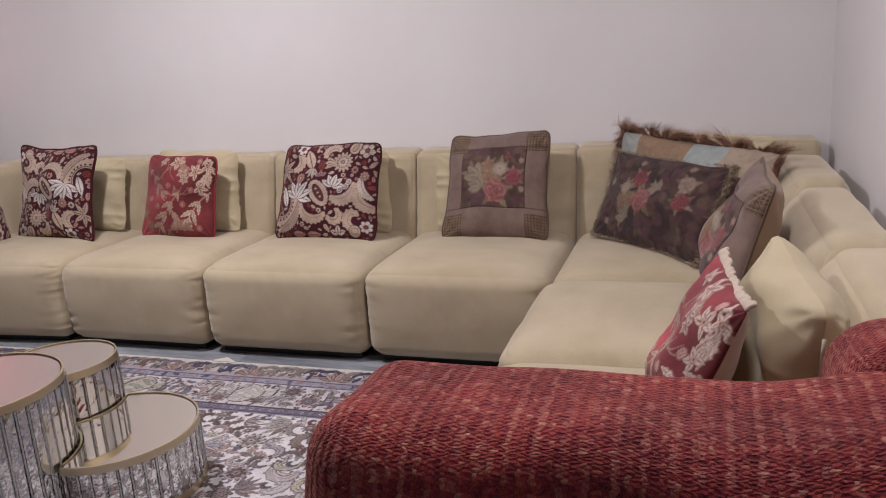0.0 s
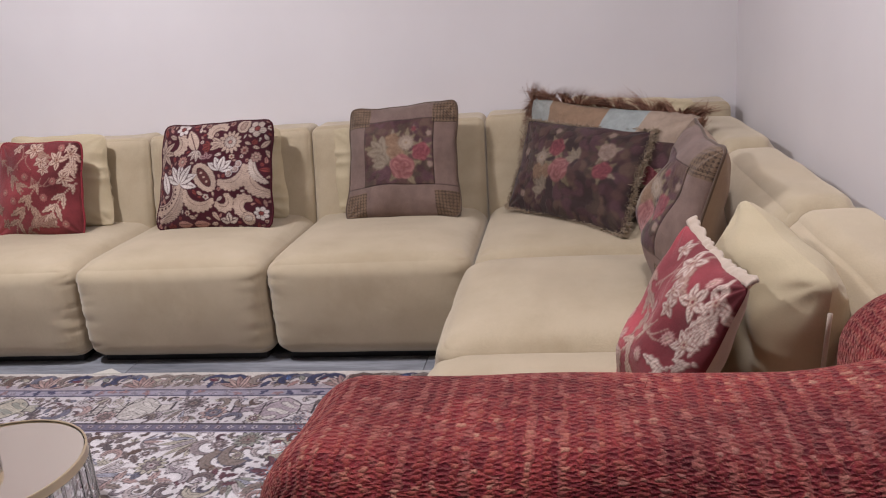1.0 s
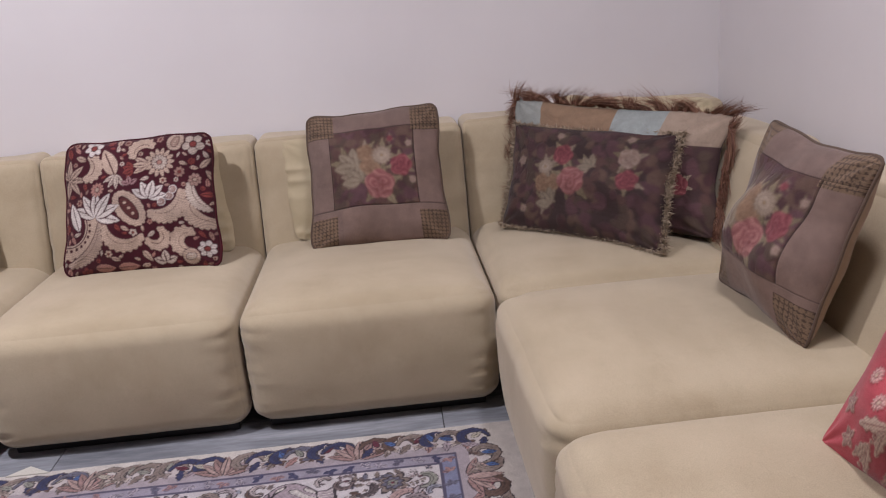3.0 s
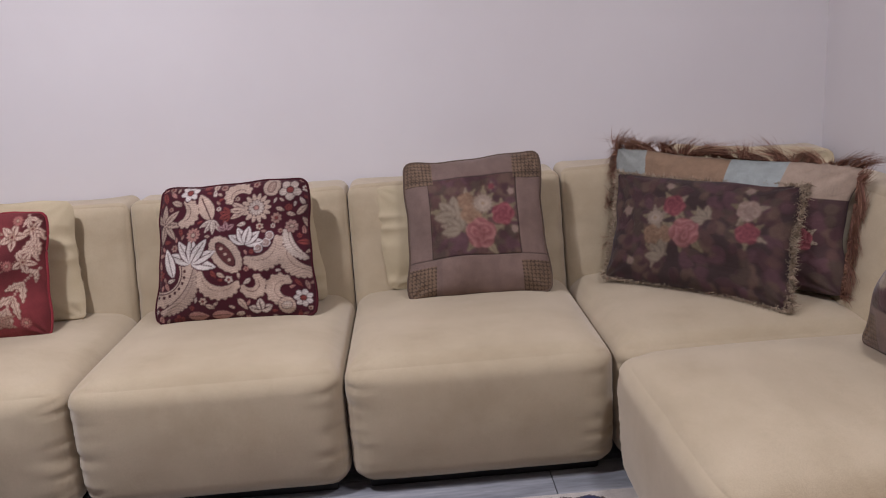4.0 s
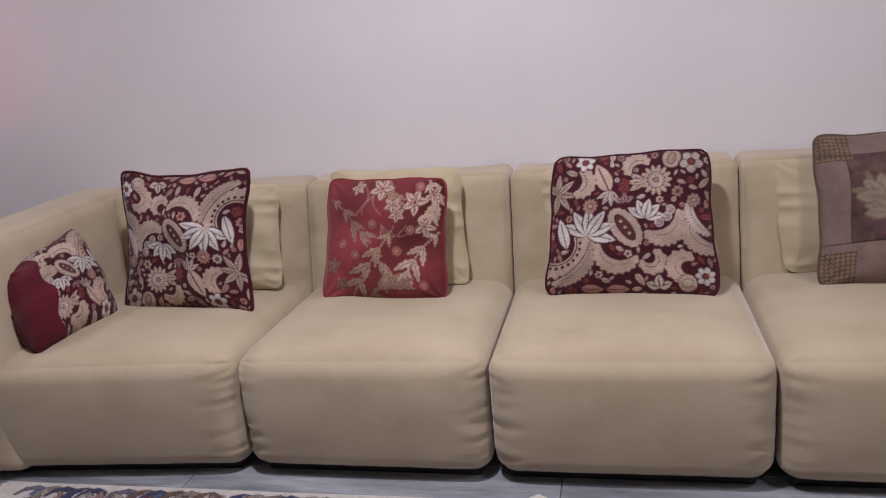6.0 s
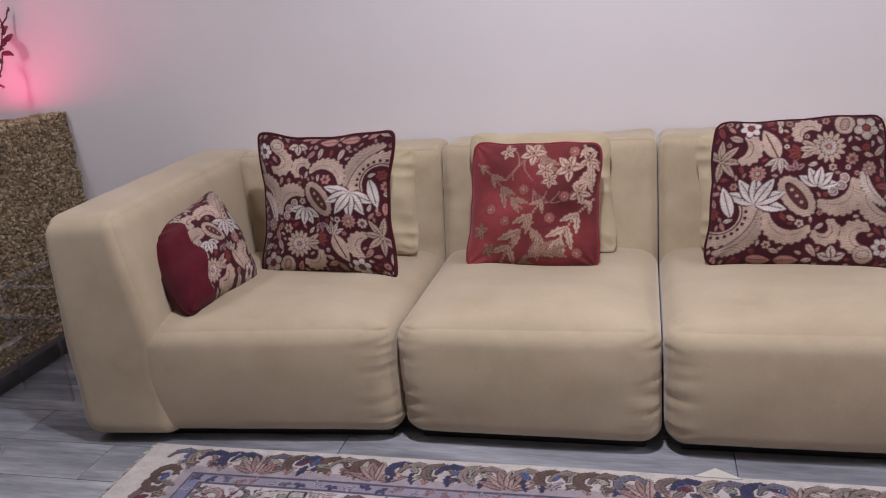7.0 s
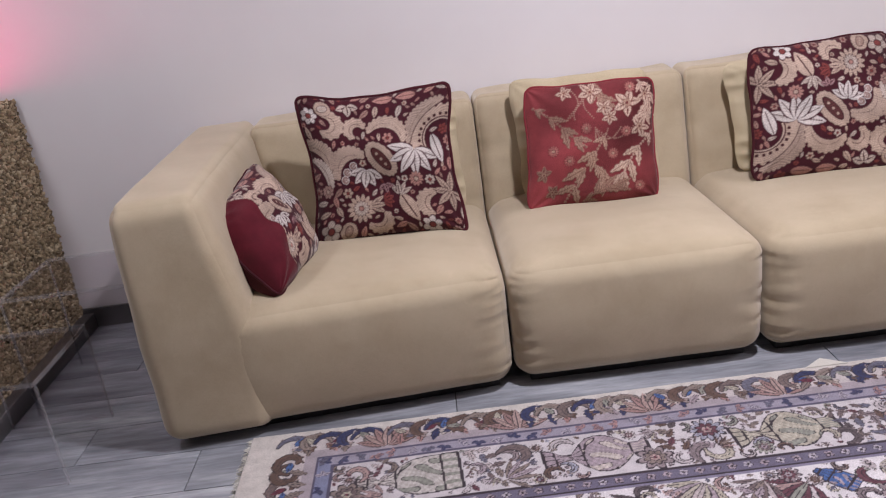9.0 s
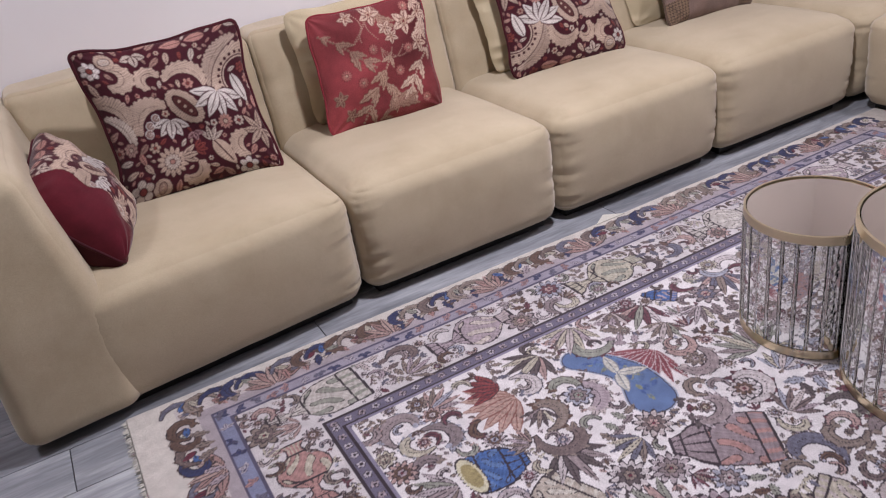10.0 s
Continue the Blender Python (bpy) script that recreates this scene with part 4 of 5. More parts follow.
# ---- cushions ----
def cushion_sheet(corners, nu, nv, thick, side, seed, relief=None, pinch=0.06, plump=0.55):
    """One face of a pillow through four corners (top left, top right, bottom right, bottom left)."""
    tl, tr, br, bl = [np.array(c_, float) for c_ in corners]
    u, v = np.linspace(-1, 1, nu), np.linspace(-1, 1, nv)
    V, U = np.meshgrid(v, u, indexing="ij")
    ear = 0.055 * (U * V) ** 12
    ph = 9.0 * (tl[0] + br[2]) + 40 * thick
    wob = lambda a, q: 0.012 * np.sin(4.1 * a + ph + q) + 0.007 * np.sin(9.7 * a + 2 * ph + q)
    U2 = U * (1 - pinch * (1 - V * V) - ear) + np.abs(U) ** 3 * (1 - V ** 4) * wob(V, np.sign(U))
    V2 = V * (1 - pinch * (1 - U * U) - ear) + np.abs(V) ** 3 * (1 - U ** 4) * wob(U, 2 + np.sign(V))
    a, b_ = (1.02 * U2 + 1)[..., None] / 2, (1.02 * V2 + 1)[..., None] / 2
    P = (bl * (1 - a) + br * a) * (1 - b_) + (tl * (1 - a) + tr * a) * b_
    nrm = np.cross(br - bl, tl - bl)
    nrm /= np.linalg.norm(nrm)
    puff = ((1 - U ** 2) * (1 - V ** 2)) ** plump
    wave = np.array([[noise.noise((uu * 1.6, vv * 1.6, seed)) for uu in u[:: max(1, nu // 24)]] for vv in v[:: max(1, nv // 24)]])
    iu = np.clip(np.linspace(0, wave.shape[1] - 1.001, nu), 0, None)
    iv = np.clip(np.linspace(0, wave.shape[0] - 1.001, nv), 0, None)
    A, B = np.meshgrid(iv, iu, indexing="ij")
    a0, b0 = A.astype(int), B.astype(int)
    a1, b1 = np.minimum(a0 + 1, wave.shape[0] - 1), np.minimum(b0 + 1, wave.shape[1] - 1)
    fa, fb = A - a0, B - b0
    W = (wave[a0, b0] * (1 - fb) + wave[a0, b1] * fb) * (1 - fa) + (wave[a1, b0] * (1 - fb) + wave[a1, b1] * fb) * fa
    rad = np.minimum(np.hypot(1 - np.abs(U), 1 - np.abs(V)), 1)
    rays = np.sin(np.arctan2(1 - np.abs(V), 1 - np.abs(U) + 1e-6) * 11 + seed + 2 * np.sign(U) + np.sign(V))
    hgt = thick / 2 * 1.15 * puff * (1 + 0.45 * W) + 0.0035 * rays * np.clip(1 - rad * 1.3, 0, 1) * np.minimum(1, puff * 4)
    if relief is not None:
        hgt = hgt + relief * np.minimum(1, puff * 3)
    return P + nrm * side * hgt[..., None]


def gathers(seed, deep):
    """Short puckers running in from the side seams."""
    u = np.linspace(-1, 1, 60)
    V, U = np.meshgrid(u, u, indexing="ij")
    return -deep * np.abs(U) ** 3 * np.abs(np.sin(V * 7.5 + 1.3 * np.sin(V * 5 + seed) + 0.8 * U))


def cushion(name, label, corners, thick, seed, back_mat, cloth=None, front_mat=None, piping=None, pipe_r=0.005, group="scatter cushions", pinch=0.085, plump=0.55, puckers=0.0):
    c_ = np.array(corners, float)
    base = c_.mean(0)
    base[2] = c_[:, 2].min()
    t_ = thing(name, label, "cushion", pose(*base), group)
    loc = c_ - base
    if cloth is not None:
        P = cushion_sheet(loc, cloth.nx, cloth.ny, thick, 1, seed, cloth.relief, pinch, plump)
        part("front_panel", grid_mesh("front_panel", P, cloth.c), WEAVE, t_)
    else:
        part("front_panel", grid_mesh("front_panel", cushion_sheet(loc, 60, 60, thick, 1, seed, gathers(seed, puckers), pinch, plump)), front_mat or back_mat, t_)
    P = cushion_sheet(loc, 60, 60, thick, -1, seed + 4, gathers(seed + 2, puckers), pinch, plump)
    part("back_panel", grid_mesh("back_panel", P[:, ::-1]), back_mat, t_)
    if piping:
        edge = np.concatenate([P[0, :-1], P[:-1, -1], P[-1, :0:-1], P[:0:-1, 0]])
        part("piping", tube([tuple(q) for q in edge], pipe_r, True, 6), piping, t_)
    return t_


def size_of(corners):
    tl, tr, br, bl = [Vector(c_) for c_ in corners]
    return ((tr - tl).length + (br - bl).length) / 2, ((tl - bl).length + (tr - br).length) / 2


# paisley cushions
P1 = [(-0.619, 0.538, 0.935), (-0.087, 0.51, 0.925), (-0.085, 0.366, 0.43), (-0.61, 0.39, 0.43)]
cushion("paisley_cushion", "square maroon cushion with cream embroidered paisley and flowers, dark piping", P1, 0.14, 3, MAROON, paisley_cloth(*size_of(P1), 5, True), piping=MAROON, pipe_r=0.008, pinch=0.115)
P2 = [(0.985, 0.63, 0.873), (1.478, 0.645, 0.875), (1.49, 0.433, 0.44), (0.945, 0.47, 0.44)]
cushion("paisley_cushion", "square dark maroon cushion with cream and silver paisley embroidery", P2, 0.14, 8, MAROON, paisley_cloth(*size_of(P2), 11), piping=MAROON, pipe_r=0.006, pinch=0.025)
P3 = [(-0.885, 0.10, 0.635), (-0.79, 0.42, 0.74), (-0.61, 0.34, 0.437), (-0.685, 0.0, 0.437)]
small = paisley_cloth(*size_of(P3), 17, True)
Y, X = np.meshgrid(small.y / small.h, small.x / small.w, indexing="ij")
plain = -X > 0.21 + 0.03 * np.sin(Y * 14)
small.c[plain], small.relief[plain] = (0.10, 0.008, 0.016), 0.0
cushion("small_paisley_cushion", "small maroon velvet cushion, part paisley, leaning on the sofa arm", P3, 0.21, 14, MAROON, small, piping=MAROON, pinch=0.0, plump=0.36)
# red leaf cushion
P4 = [(0.178, 0.60, 0.849), (0.613, 0.545, 0.842), (0.595, 0.455, 0.435), (0.143, 0.475, 0.438)]
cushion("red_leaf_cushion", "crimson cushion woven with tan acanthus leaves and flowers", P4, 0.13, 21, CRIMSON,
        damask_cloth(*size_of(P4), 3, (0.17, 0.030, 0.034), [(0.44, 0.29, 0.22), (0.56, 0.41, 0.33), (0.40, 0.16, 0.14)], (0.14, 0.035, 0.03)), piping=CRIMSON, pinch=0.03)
# rose patchwork cushions
P5 = [(1.82, 0.725, 0.885), (2.299, 0.665, 0.908), (2.305, 0.495, 0.438), (1.805, 0.505, 0.438)]
cushion("rose_patchwork_cushion", "brown suede patchwork cushion with a printed rose panel and brocade corners", P5, 0.14, 27, TAUPE, patchwork_cloth(*size_of(P5), 7), piping=BROCADE, pipe_r=0.0055, pinch=0.055)
P6 = [(3.14, -0.205, 0.895), (3.14, -0.70, 0.88), (3.015, -0.66, 0.435), (3.02, -0.17, 0.44)]
cushion("rose_patchwork_cushion", "taupe suede rose patchwork cushion with tan striped sides against the backrest", P6, 0.17, 31, STRIPE, patchwork_cloth(*size_of(P6), 7), piping=BROCADE, pipe_r=0.0045)
# red floral cushion with ruffle
P7 = [(3.0, -1.045, 0.795), (3.04, -1.43, 0.785), (2.90, -1.42, 0.435), (2.845, -1.02, 0.435)]
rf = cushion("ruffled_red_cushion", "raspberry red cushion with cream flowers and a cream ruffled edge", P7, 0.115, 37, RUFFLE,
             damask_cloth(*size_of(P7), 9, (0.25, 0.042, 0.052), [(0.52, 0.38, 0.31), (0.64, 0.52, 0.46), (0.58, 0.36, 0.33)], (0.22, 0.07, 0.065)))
q = np.array(P7) - np.array(rf.matrix_world.translation)
tt, ww = np.meshgrid(np.linspace(0, 1, 220), np.linspace(0, 1, 5), indexing="ij")
line = q[0] + (q[1] - q[0]) * tt[..., None]
out_ = np.array((0.25, 0.0, 1.0)) / 1.03
flute = ww * 0.0028 * np.sin(tt * 75 + 2 * np.sin(tt * 17))
band_ = line + out_ * (ww * (0.014 + 0.002 * np.sin(tt * 41)) - 0.030 * np.sin(math.pi * tt) * 0.6 - 0.004)[..., None]
band_ = band_ + np.array((1.0, 0.1, -0.25)) * (flute + 0.012 * ww * ww)[..., None]
ruf = part("ruffle", grid_mesh("ruffle", band_), RUFFLE, rf, "gathered cream ruffle")
ruf.modifiers.new("thickness", "SOLIDIFY").thickness = 0.007
# plain beige cushions
BEHIND = [
    ([(-0.56, 0.70, 0.83), (-0.075, 0.70, 0.83), (-0.075, 0.60, 0.44), (-0.56, 0.60, 0.44)], 41),
    ([(0.135, 0.725, 0.862), (0.632, 0.71, 0.85), (0.652, 0.61, 0.434), (0.15, 0.63, 0.44)], 43),
    ([(0.925, 0.72, 0.82), (1.47, 0.74, 0.83), (1.515, 0.60, 0.44), (0.945, 0.60, 0.44)], 47),
    ([(1.70, 0.785, 0.80), (2.24, 0.785, 0.80), (2.27, 0.67, 0.44), (1.735, 0.66, 0.44)], 49),
    ([(2.78, 0.74, 0.885), (3.24, 0.42, 0.875), (3.20, 0.36, 0.47), (2.76, 0.66, 0.47)], 53),
]
for c_, s_ in BEHIND:
    cushion("beige_cushion", "plain beige cotton cushion tucked behind a patterned one", c_, 0.13 if s_ != 49 else 0.08, s_, BEIGE, pinch=0.02, plump=0.4, puckers=0.015)
P8 = [(3.12, -0.98, 0.825), (3.175, -1.40, 0.775), (3.16, -1.38, 0.435), (3.09, -0.98, 0.435)]
wc = cushion("beige_cushion", "plain cream cushion with a zipped side standing against the backrest", P8, 0.19, 57, BEIGE, pinch=0.03, plump=0.42, puckers=0.008)
q = np.array(P8) - np.array(wc.matrix_world.translation)
part("zip", tube([tuple(q[1] + (q[2] - q[1]) * t + np.array((0.0, -0.004, 0))) for t in np.linspace(0.15, 0.9, 12)], 0.004, False, 6), RUFFLE, wc, "pale zip")

# corner pillows
rng = np.random.default_rng(4)
P9 = [(2.60, 0.72, 0.80), (3.09, 0.275, 0.785), (2.955, 0.08, 0.44), (2.50, 0.545, 0.452)]
tap = cushion("tapestry_pillow", "dark brown rectangular tapestry pillow with pink roses and olive chenille fringe", P9, 0.15, 61, BROCADE, tapestry_cloth(*size_of(P9), 21))
q = np.array(P9) - np.array(tap.matrix_world.translation)
nrm = np.cross(q[2] - q[3], q[0] - q[3])
nrm /= np.linalg.norm(nrm)
roots, ways, lens = [], [], []
for i in range(4):
    a, b_ = q[i], q[(i + 1) % 4]
    out = (a + b_) / 2 - q.mean(0)
    out /= np.linalg.norm(out)
    for t in np.linspace(0, 1, 2200 if i == 1 else 1300):
        roots.append(a + (b_ - a) * t - out * (0.014 * math.sin(math.pi * t) + rng.uniform(0, 0.022 if i == 1 else 0.008)) + nrm * rng.uniform(0, 0.014) + rng.normal(size=3) * 0.003)
        ways.append(out * rng.uniform(0.3, 1.0) + nrm * rng.uniform(-0.2, 0.9) + rng.normal(size=3) * 0.35)
        lens.append(rng.uniform(0.008, 0.016) * (1.0 if i == 1 else 0.6))
tagged(part("fringe", strands("fringe", roots, ways, lens, 0.004, 0.6, rng, 3), FRINGE, tap, "olive brown chenille fringe"), kind="stuff")
P10 = [(2.615, 0.80, 0.885), (3.24, 0.235, 0.845), (3.14, 0.13, 0.455), (2.56, 0.70, 0.455)]
fur = cushion("feather_trim_pillow", "patchwork pillow in brown, beige and pale blue with brown feather trim", P10, 0.13, 67, BROCADE, band_cloth(*size_of(P10), 27))
q = np.array(P10) - np.array(fur.matrix_world.translation)
roots, ways, lens, bends = [], [], [], []
for i in (0, 1, 3):
    a, b_ = q[i], q[(i + 1) % 4]
    out = (a + b_) / 2 - q.mean(0)
    out /= np.linalg.norm(out)
    along = (b_ - a) / np.linalg.norm(b_ - a)
    tufts = 24 if i == 0 else 18
    for k in range(tufts):
        t0 = np.clip((k + rng.uniform(0.1, 0.9)) / tufts, 0.12 if i == 1 else 0.01, 0.97)
        sway = rng.normal() * (0.55, 0.6, 0.6, 0.3)[i]
        aim = out * rng.uniform(0.7, 1.0) + along * sway + nrm * rng.uniform(0.1, 0.6)
        swirl = along * (sway * 0.9 + rng.choice((-0.75, 0.75))) - out * rng.uniform(-0.1, 0.45) + nrm * rng.uniform(-0.1, 0.5)
        reach = rng.uniform(0.04, 0.105) * (1.15 - 0.45 * t0 if i == 0 else 0.62)
        for j in range(110):
            side = rng.normal()
            roots.append(a + (b_ - a) * t0 - out * 0.012 + along * side * 0.0085 + nrm * rng.normal() * 0.007)
            ways.append(aim + along * side * 0.16 + rng.normal(size=3) * 0.10)
            bends.append(swirl + along * side * 0.12 + rng.normal(size=3) * 0.10)
            lens.append(reach * rng.uniform(0.45, 1.1))
tagged(part("feather_trim", strands("feather_trim", roots, ways, lens, 0.0022, 0.0, rng, 6, bends), FUR, fur, "tufted brown feather trim"), kind="stuff")

# ---- rug ----
RX0, RX1, RY1, RY0 = -0.84, 2.44, -0.085, -2.25


def rug_cloth():
    rw, rh = RX1 - RX0, RY1 - RY0
    mx, my = 0.085, 0.012          # plain cream margin at the ends and along the sides
    rnd_ = random.Random(12)
    ivory, umber, mauve, navy, plum = (0.60, 0.56, 0.575), (0.040, 0.030, 0.038), (0.32, 0.26, 0.29), (0.040, 0.045, 0.105), (0.13, 0.03, 0.05)
    taupe, rosy, sage, blue, sand, brown, slate = (0.21, 0.165, 0.15), (0.34, 0.195, 0.185), (0.25, 0.25, 0.22), (0.065, 0.12, 0.29), (0.40, 0.36, 0.30), (0.12, 0.075, 0.062), (0.13, 0.125, 0.17)
    c = Cloth(rw, rh, 0.0032, ivory)
    Y, X = np.meshgrid(c.y, c.x, indexing="ij")
    e = np.minimum(rw / 2 - mx - np.abs(X), rh / 2 - my - np.abs(Y))
    fills = [(0.42, 0.36, 0.36), mauve, (0.36, 0.25, 0.24), sage, (0.46, 0.41, 0.42), (0.36, 0.31, 0.33), (0.26, 0.21, 0.22), sand, (0.30, 0.30, 0.36), taupe]
    darks = [(0.10, 0.08, 0.085), (0.16, 0.12, 0.12), brown, slate, taupe, (0.20, 0.16, 0.17), (0.12, 0.05, 0.065), taupe]

    def acanthus(x, y, s, a, col, other, way, turn=3.6):
        """A curling leaf: a tapering outlined stem with hooked lobes along its outer side."""
        t = np.linspace(0, 1, 24)
        aa = a + way * turn * t
        rr = s * (0.92 - 0.62 * t)
        pts = np.stack([x + rr * np.cos(aa), y + rr * np.sin(aa)], 1)
        w = s * (0.05 + 0.17 * np.sin(math.pi * np.clip(t * 0.9 + 0.05, 0, 1)))
        c.stroke(pts, w + 0.0034, umber, 0.0008)
        for k in range(3, 23, 3):
            flow = math.atan2(*(pts[k] - pts[k - 1])[::-1])
            c.leaf(*pts[k - 1], flow - way * 0.85, s * 0.42, s * 0.115, other, umber)
        c.stroke(pts, w, col, 0.0015)
        c.stroke(pts[3:-3] * 0.93 + np.array((x, y)) * 0.07, 0.0018, umber)
        c.dot(*pts[-1], s * 0.11, other, 0.0015)

    def rosette(x, y, r, col, a):
        c.flower(x, y, r, rnd_.choice([8, 10, 12]), col, plum, umber, a, 0.38)
        c.flower(x, y, r * 0.62, 8, rnd_.choice(darks), sand, umber, a, 0.35)
        c.flower(x, y, r * 0.32, 6, rnd_.choice(fills), plum, umber, a, 0.3)

    def pack(low, high, sizes):
        """Fills a band of the rug with motifs that leave the ground clear between them."""
        for s, tries in sizes:
            for k in range(tries):
                x, y = rnd_.uniform(-rw / 2, rw / 2), rnd_.uniform(-rh / 2, rh / 2)
                d = min(rw / 2 - mx - abs(x), rh / 2 - my - abs(y))
                if not low + s * 0.8 < d < high - s * 0.8 or not c.free(x, y, s * 0.84, 0.20 if s > 0.02 else 0.10):
                    continue
                col, a, kind, way = rnd_.choice(fills + darks), rnd_.uniform(0, 6.3), rnd_.random(), rnd_.choice([-1, 1])
                if s < 0.014:
                    c.leaf(x - s * math.cos(a), y - s * math.sin(a), a, s * 2, s * 0.6, rnd_.choice(darks + fills), umber, 0.2)
                elif s < 0.022:
                    for q in range(3):
                        c.leaf(x - s * 0.8 * math.cos(a), y - s * 0.8 * math.sin(a), a + (q - 1) * 0.7, s * 1.7, s * 0.36, rnd_.choice(darks) if q == 1 else col, umber, 0.25)
                elif kind < 0.56 or s > 0.09:
                    acanthus(x, y, s, a, col, rnd_.choice(darks + fills), way, rnd_.uniform(2.8, 4.4))
                elif kind < 0.72:
                    rosette(x, y, min(s, 0.055), rnd_.choice(fills), a)
                elif kind < 0.88:
                    for q in (-3, 3, -2, 2, -1, 1, 0):
                        c.leaf(x - s * 0.7 * math.cos(a), y - s * 0.7 * math.sin(a), a + q * 0.34, s * (1.7 - 0.12 * abs(q)), s * 0.17, col if q % 2 else rnd_.choice(fills), umber)
                else:
                    for q in range(8):
                        u = q / 7
                        px, py = x + s * (2 * u - 1) * math.cos(a) - s * 0.4 * math.sin(u * 5) * math.sin(a), y + s * (2 * u - 1) * math.sin(a) + s * 0.4 * math.sin(u * 5) * math.cos(a)
                        c.leaf(px, py, a + way * (0.8 if q % 2 else -0.8), s * 0.75, s * 0.19, rnd_.choice([col, rnd_.choice(darks)]), umber, 0.2)

    cx, cy = (RX0 + RX1) / 2, (RY0 + RY1) / 2
    URN = [0.62, 0.5, 0.2, 0.16, 0.6, 0.92, 1.0, 0.95, 0.7, 0.34, 0.3, 0.55]
    BELL = [0.3, 0.42, 0.7, 0.86, 0.93, 0.97, 1.0, 1.0, 0.98, 0.9]
    BOWL = [0.4, 0.3, 0.14, 0.3, 0.75, 0.95, 1.0, 0.98, 1.0, 0.95]

    def vessel(x, y, ang, ln_, r, body, trim, profile):
        c.vase(x - cx - ln_ / 2 * math.cos(ang), y - cy - ln_ / 2 * math.sin(ang), ang, ln_, r, body, trim, umber, profile)

    # salmon and plum fans, then the blue bean with olive patches and cream petals, and the blue bell
    c.fan(0.52 - cx, -0.80 - cy, 0.15, 2.6, 4.6, 8, (0.20, 0.06, 0.075), (0.42, 0.33, 0.34), 0.10)
    c.fan(0.10 - cx, -0.72 - cy, 0.15, 2.3, 4.2, 7, (0.37, 0.25, 0.22), (0.20, 0.09, 0.08), 0.14)
    c.fan(0.09 - cx, -0.66 - cy, 0.10, 1.9, 3.4, 5, (0.19, 0.05, 0.055), umber, 0.16)
    t = np.linspace(0, 1, 18)
    pts = np.stack([0.325 + 0.055 * t + 0.045 * np.sin(math.pi * t) - cx, -0.70 - 0.245 * t - cy], 1)
    wo = 0.050 * (0.80 + 0.42 * t - 0.12 * np.sin(math.pi * t))
    c.stroke(pts, wo + 0.007, (0.30, 0.33, 0.42))
    c.stroke(pts, wo + 0.003, umber)
    c.stroke(pts, wo, (0.10, 0.145, 0.275))
    for k in range(30):
        q = pts[rnd_.randrange(2, 16)]
        c.leaf(q[0] + rnd_.uniform(-0.025, 0.025), q[1] + rnd_.uniform(-0.02, 0.02), rnd_.uniform(0, 6), 0.03, 0.008, rnd_.choice([(0.11, 0.17, 0.30), (0.07, 0.11, 0.26), (0.19, 0.20, 0.15)]), (0.10, 0.145, 0.275))
    for a in (1.35, -1.9, -0.4):
        c.leaf(0.375 - cx, -0.815 - cy, a, 0.085, 0.019, (0.46, 0.44, 0.40), (0.16, 0.17, 0.22))
    acanthus(0.22 - cx, -0.86 - cy, 0.10, 1.0, mauve, (0.40, 0.34, 0.34), -1, 2.2)
    vessel(-0.07, -0.915, 2.95, 0.15, 0.072, blue, (0.10, 0.16, 0.32), BELL)
    th = np.linspace(0, 6.3, 30)
    for k, col in ((1.0, umber), (0.88, (0.50, 0.46, 0.34)), (0.6, (0.28, 0.23, 0.12))):
        for f in np.linspace(0.2, 1, 6):
            c.stroke(np.stack([-0.140 + 0.024 * k * f * np.cos(th) - cx, -0.90 + 0.066 * k * f * np.sin(th) - cy], 1), 0.0055, col)
    vessel(-0.02, -1.10, 0.4, 0.16, 0.085, (0.38, 0.33, 0.29), (0.46, 0.42, 0.38), BELL)
    vessel(0.40, -1.17, -0.5, 0.25, 0.09, (0.25, 0.20, 0.22), rosy, BELL)
    vessel(0.72, -0.60, -0.8, 0.11, 0.034, blue, mauve, BELL)
    for k in range(16):
        x, y, a = rnd_.uniform(RX0 + 0.62, RX1 - 0.62), rnd_.uniform(RY0 + 0.55, RY1 - 0.58), rnd_.uniform(0, 6.3)
        if not c.free(x - cx, y - cy, 0.11, 0.02):
            continue
        vessel(x, y, a, 0.15, 0.05, rnd_.choice([rosy, sand, mauve, (0.44, 0.40, 0.40), sage, (0.20, 0.15, 0.17), (0.10, 0.13, 0.24)]), rnd_.choice(fills), rnd_.choice([URN, BOWL, BELL]))
    pack(0.435, 9, ((0.080, 500), (0.060, 3500), (0.046, 7000), (0.034, 10000), (0.024, 12000), (0.016, 12000), (0.010, 9000)))
    # dark guard stripe
    gs = (e > 0.385) & (e < 0.435)
    c.c[gs] = umber
    c.c[gs & (np.abs(e - 0.410) < 0.017)] = (0.13, 0.115, 0.165)
    c.c[np.abs(e - 0.440) < 0.004] = (0.20, 0.18, 0.25)
    mid_x, mid_y = rw / 2 - mx - 0.410, rh / 2 - my - 0.410
    for x, y in [(x, s * mid_y) for x in np.arange(-mid_x, mid_x, 0.042) for s in (-1, 1)] + [(s * mid_x, y) for y in np.arange(-mid_y, mid_y, 0.042) for s in (-1, 1)]:
        c.flower(x, y, 0.014, rnd_.choice([4, 5]), rnd_.choice([mauve, (0.40, 0.36, 0.40)]), umber, umber, rnd_.random(), 0.5)
    # main border with vases lying along it
    band = (e > 0.185) & (e <= 0.385)
    c.c[band], c.used[band], c.relief[band] = (0.50, 0.46, 0.475), False, 0.0
    row_x, row_y = rw / 2 - mx - 0.285, rh / 2 - my - 0.285
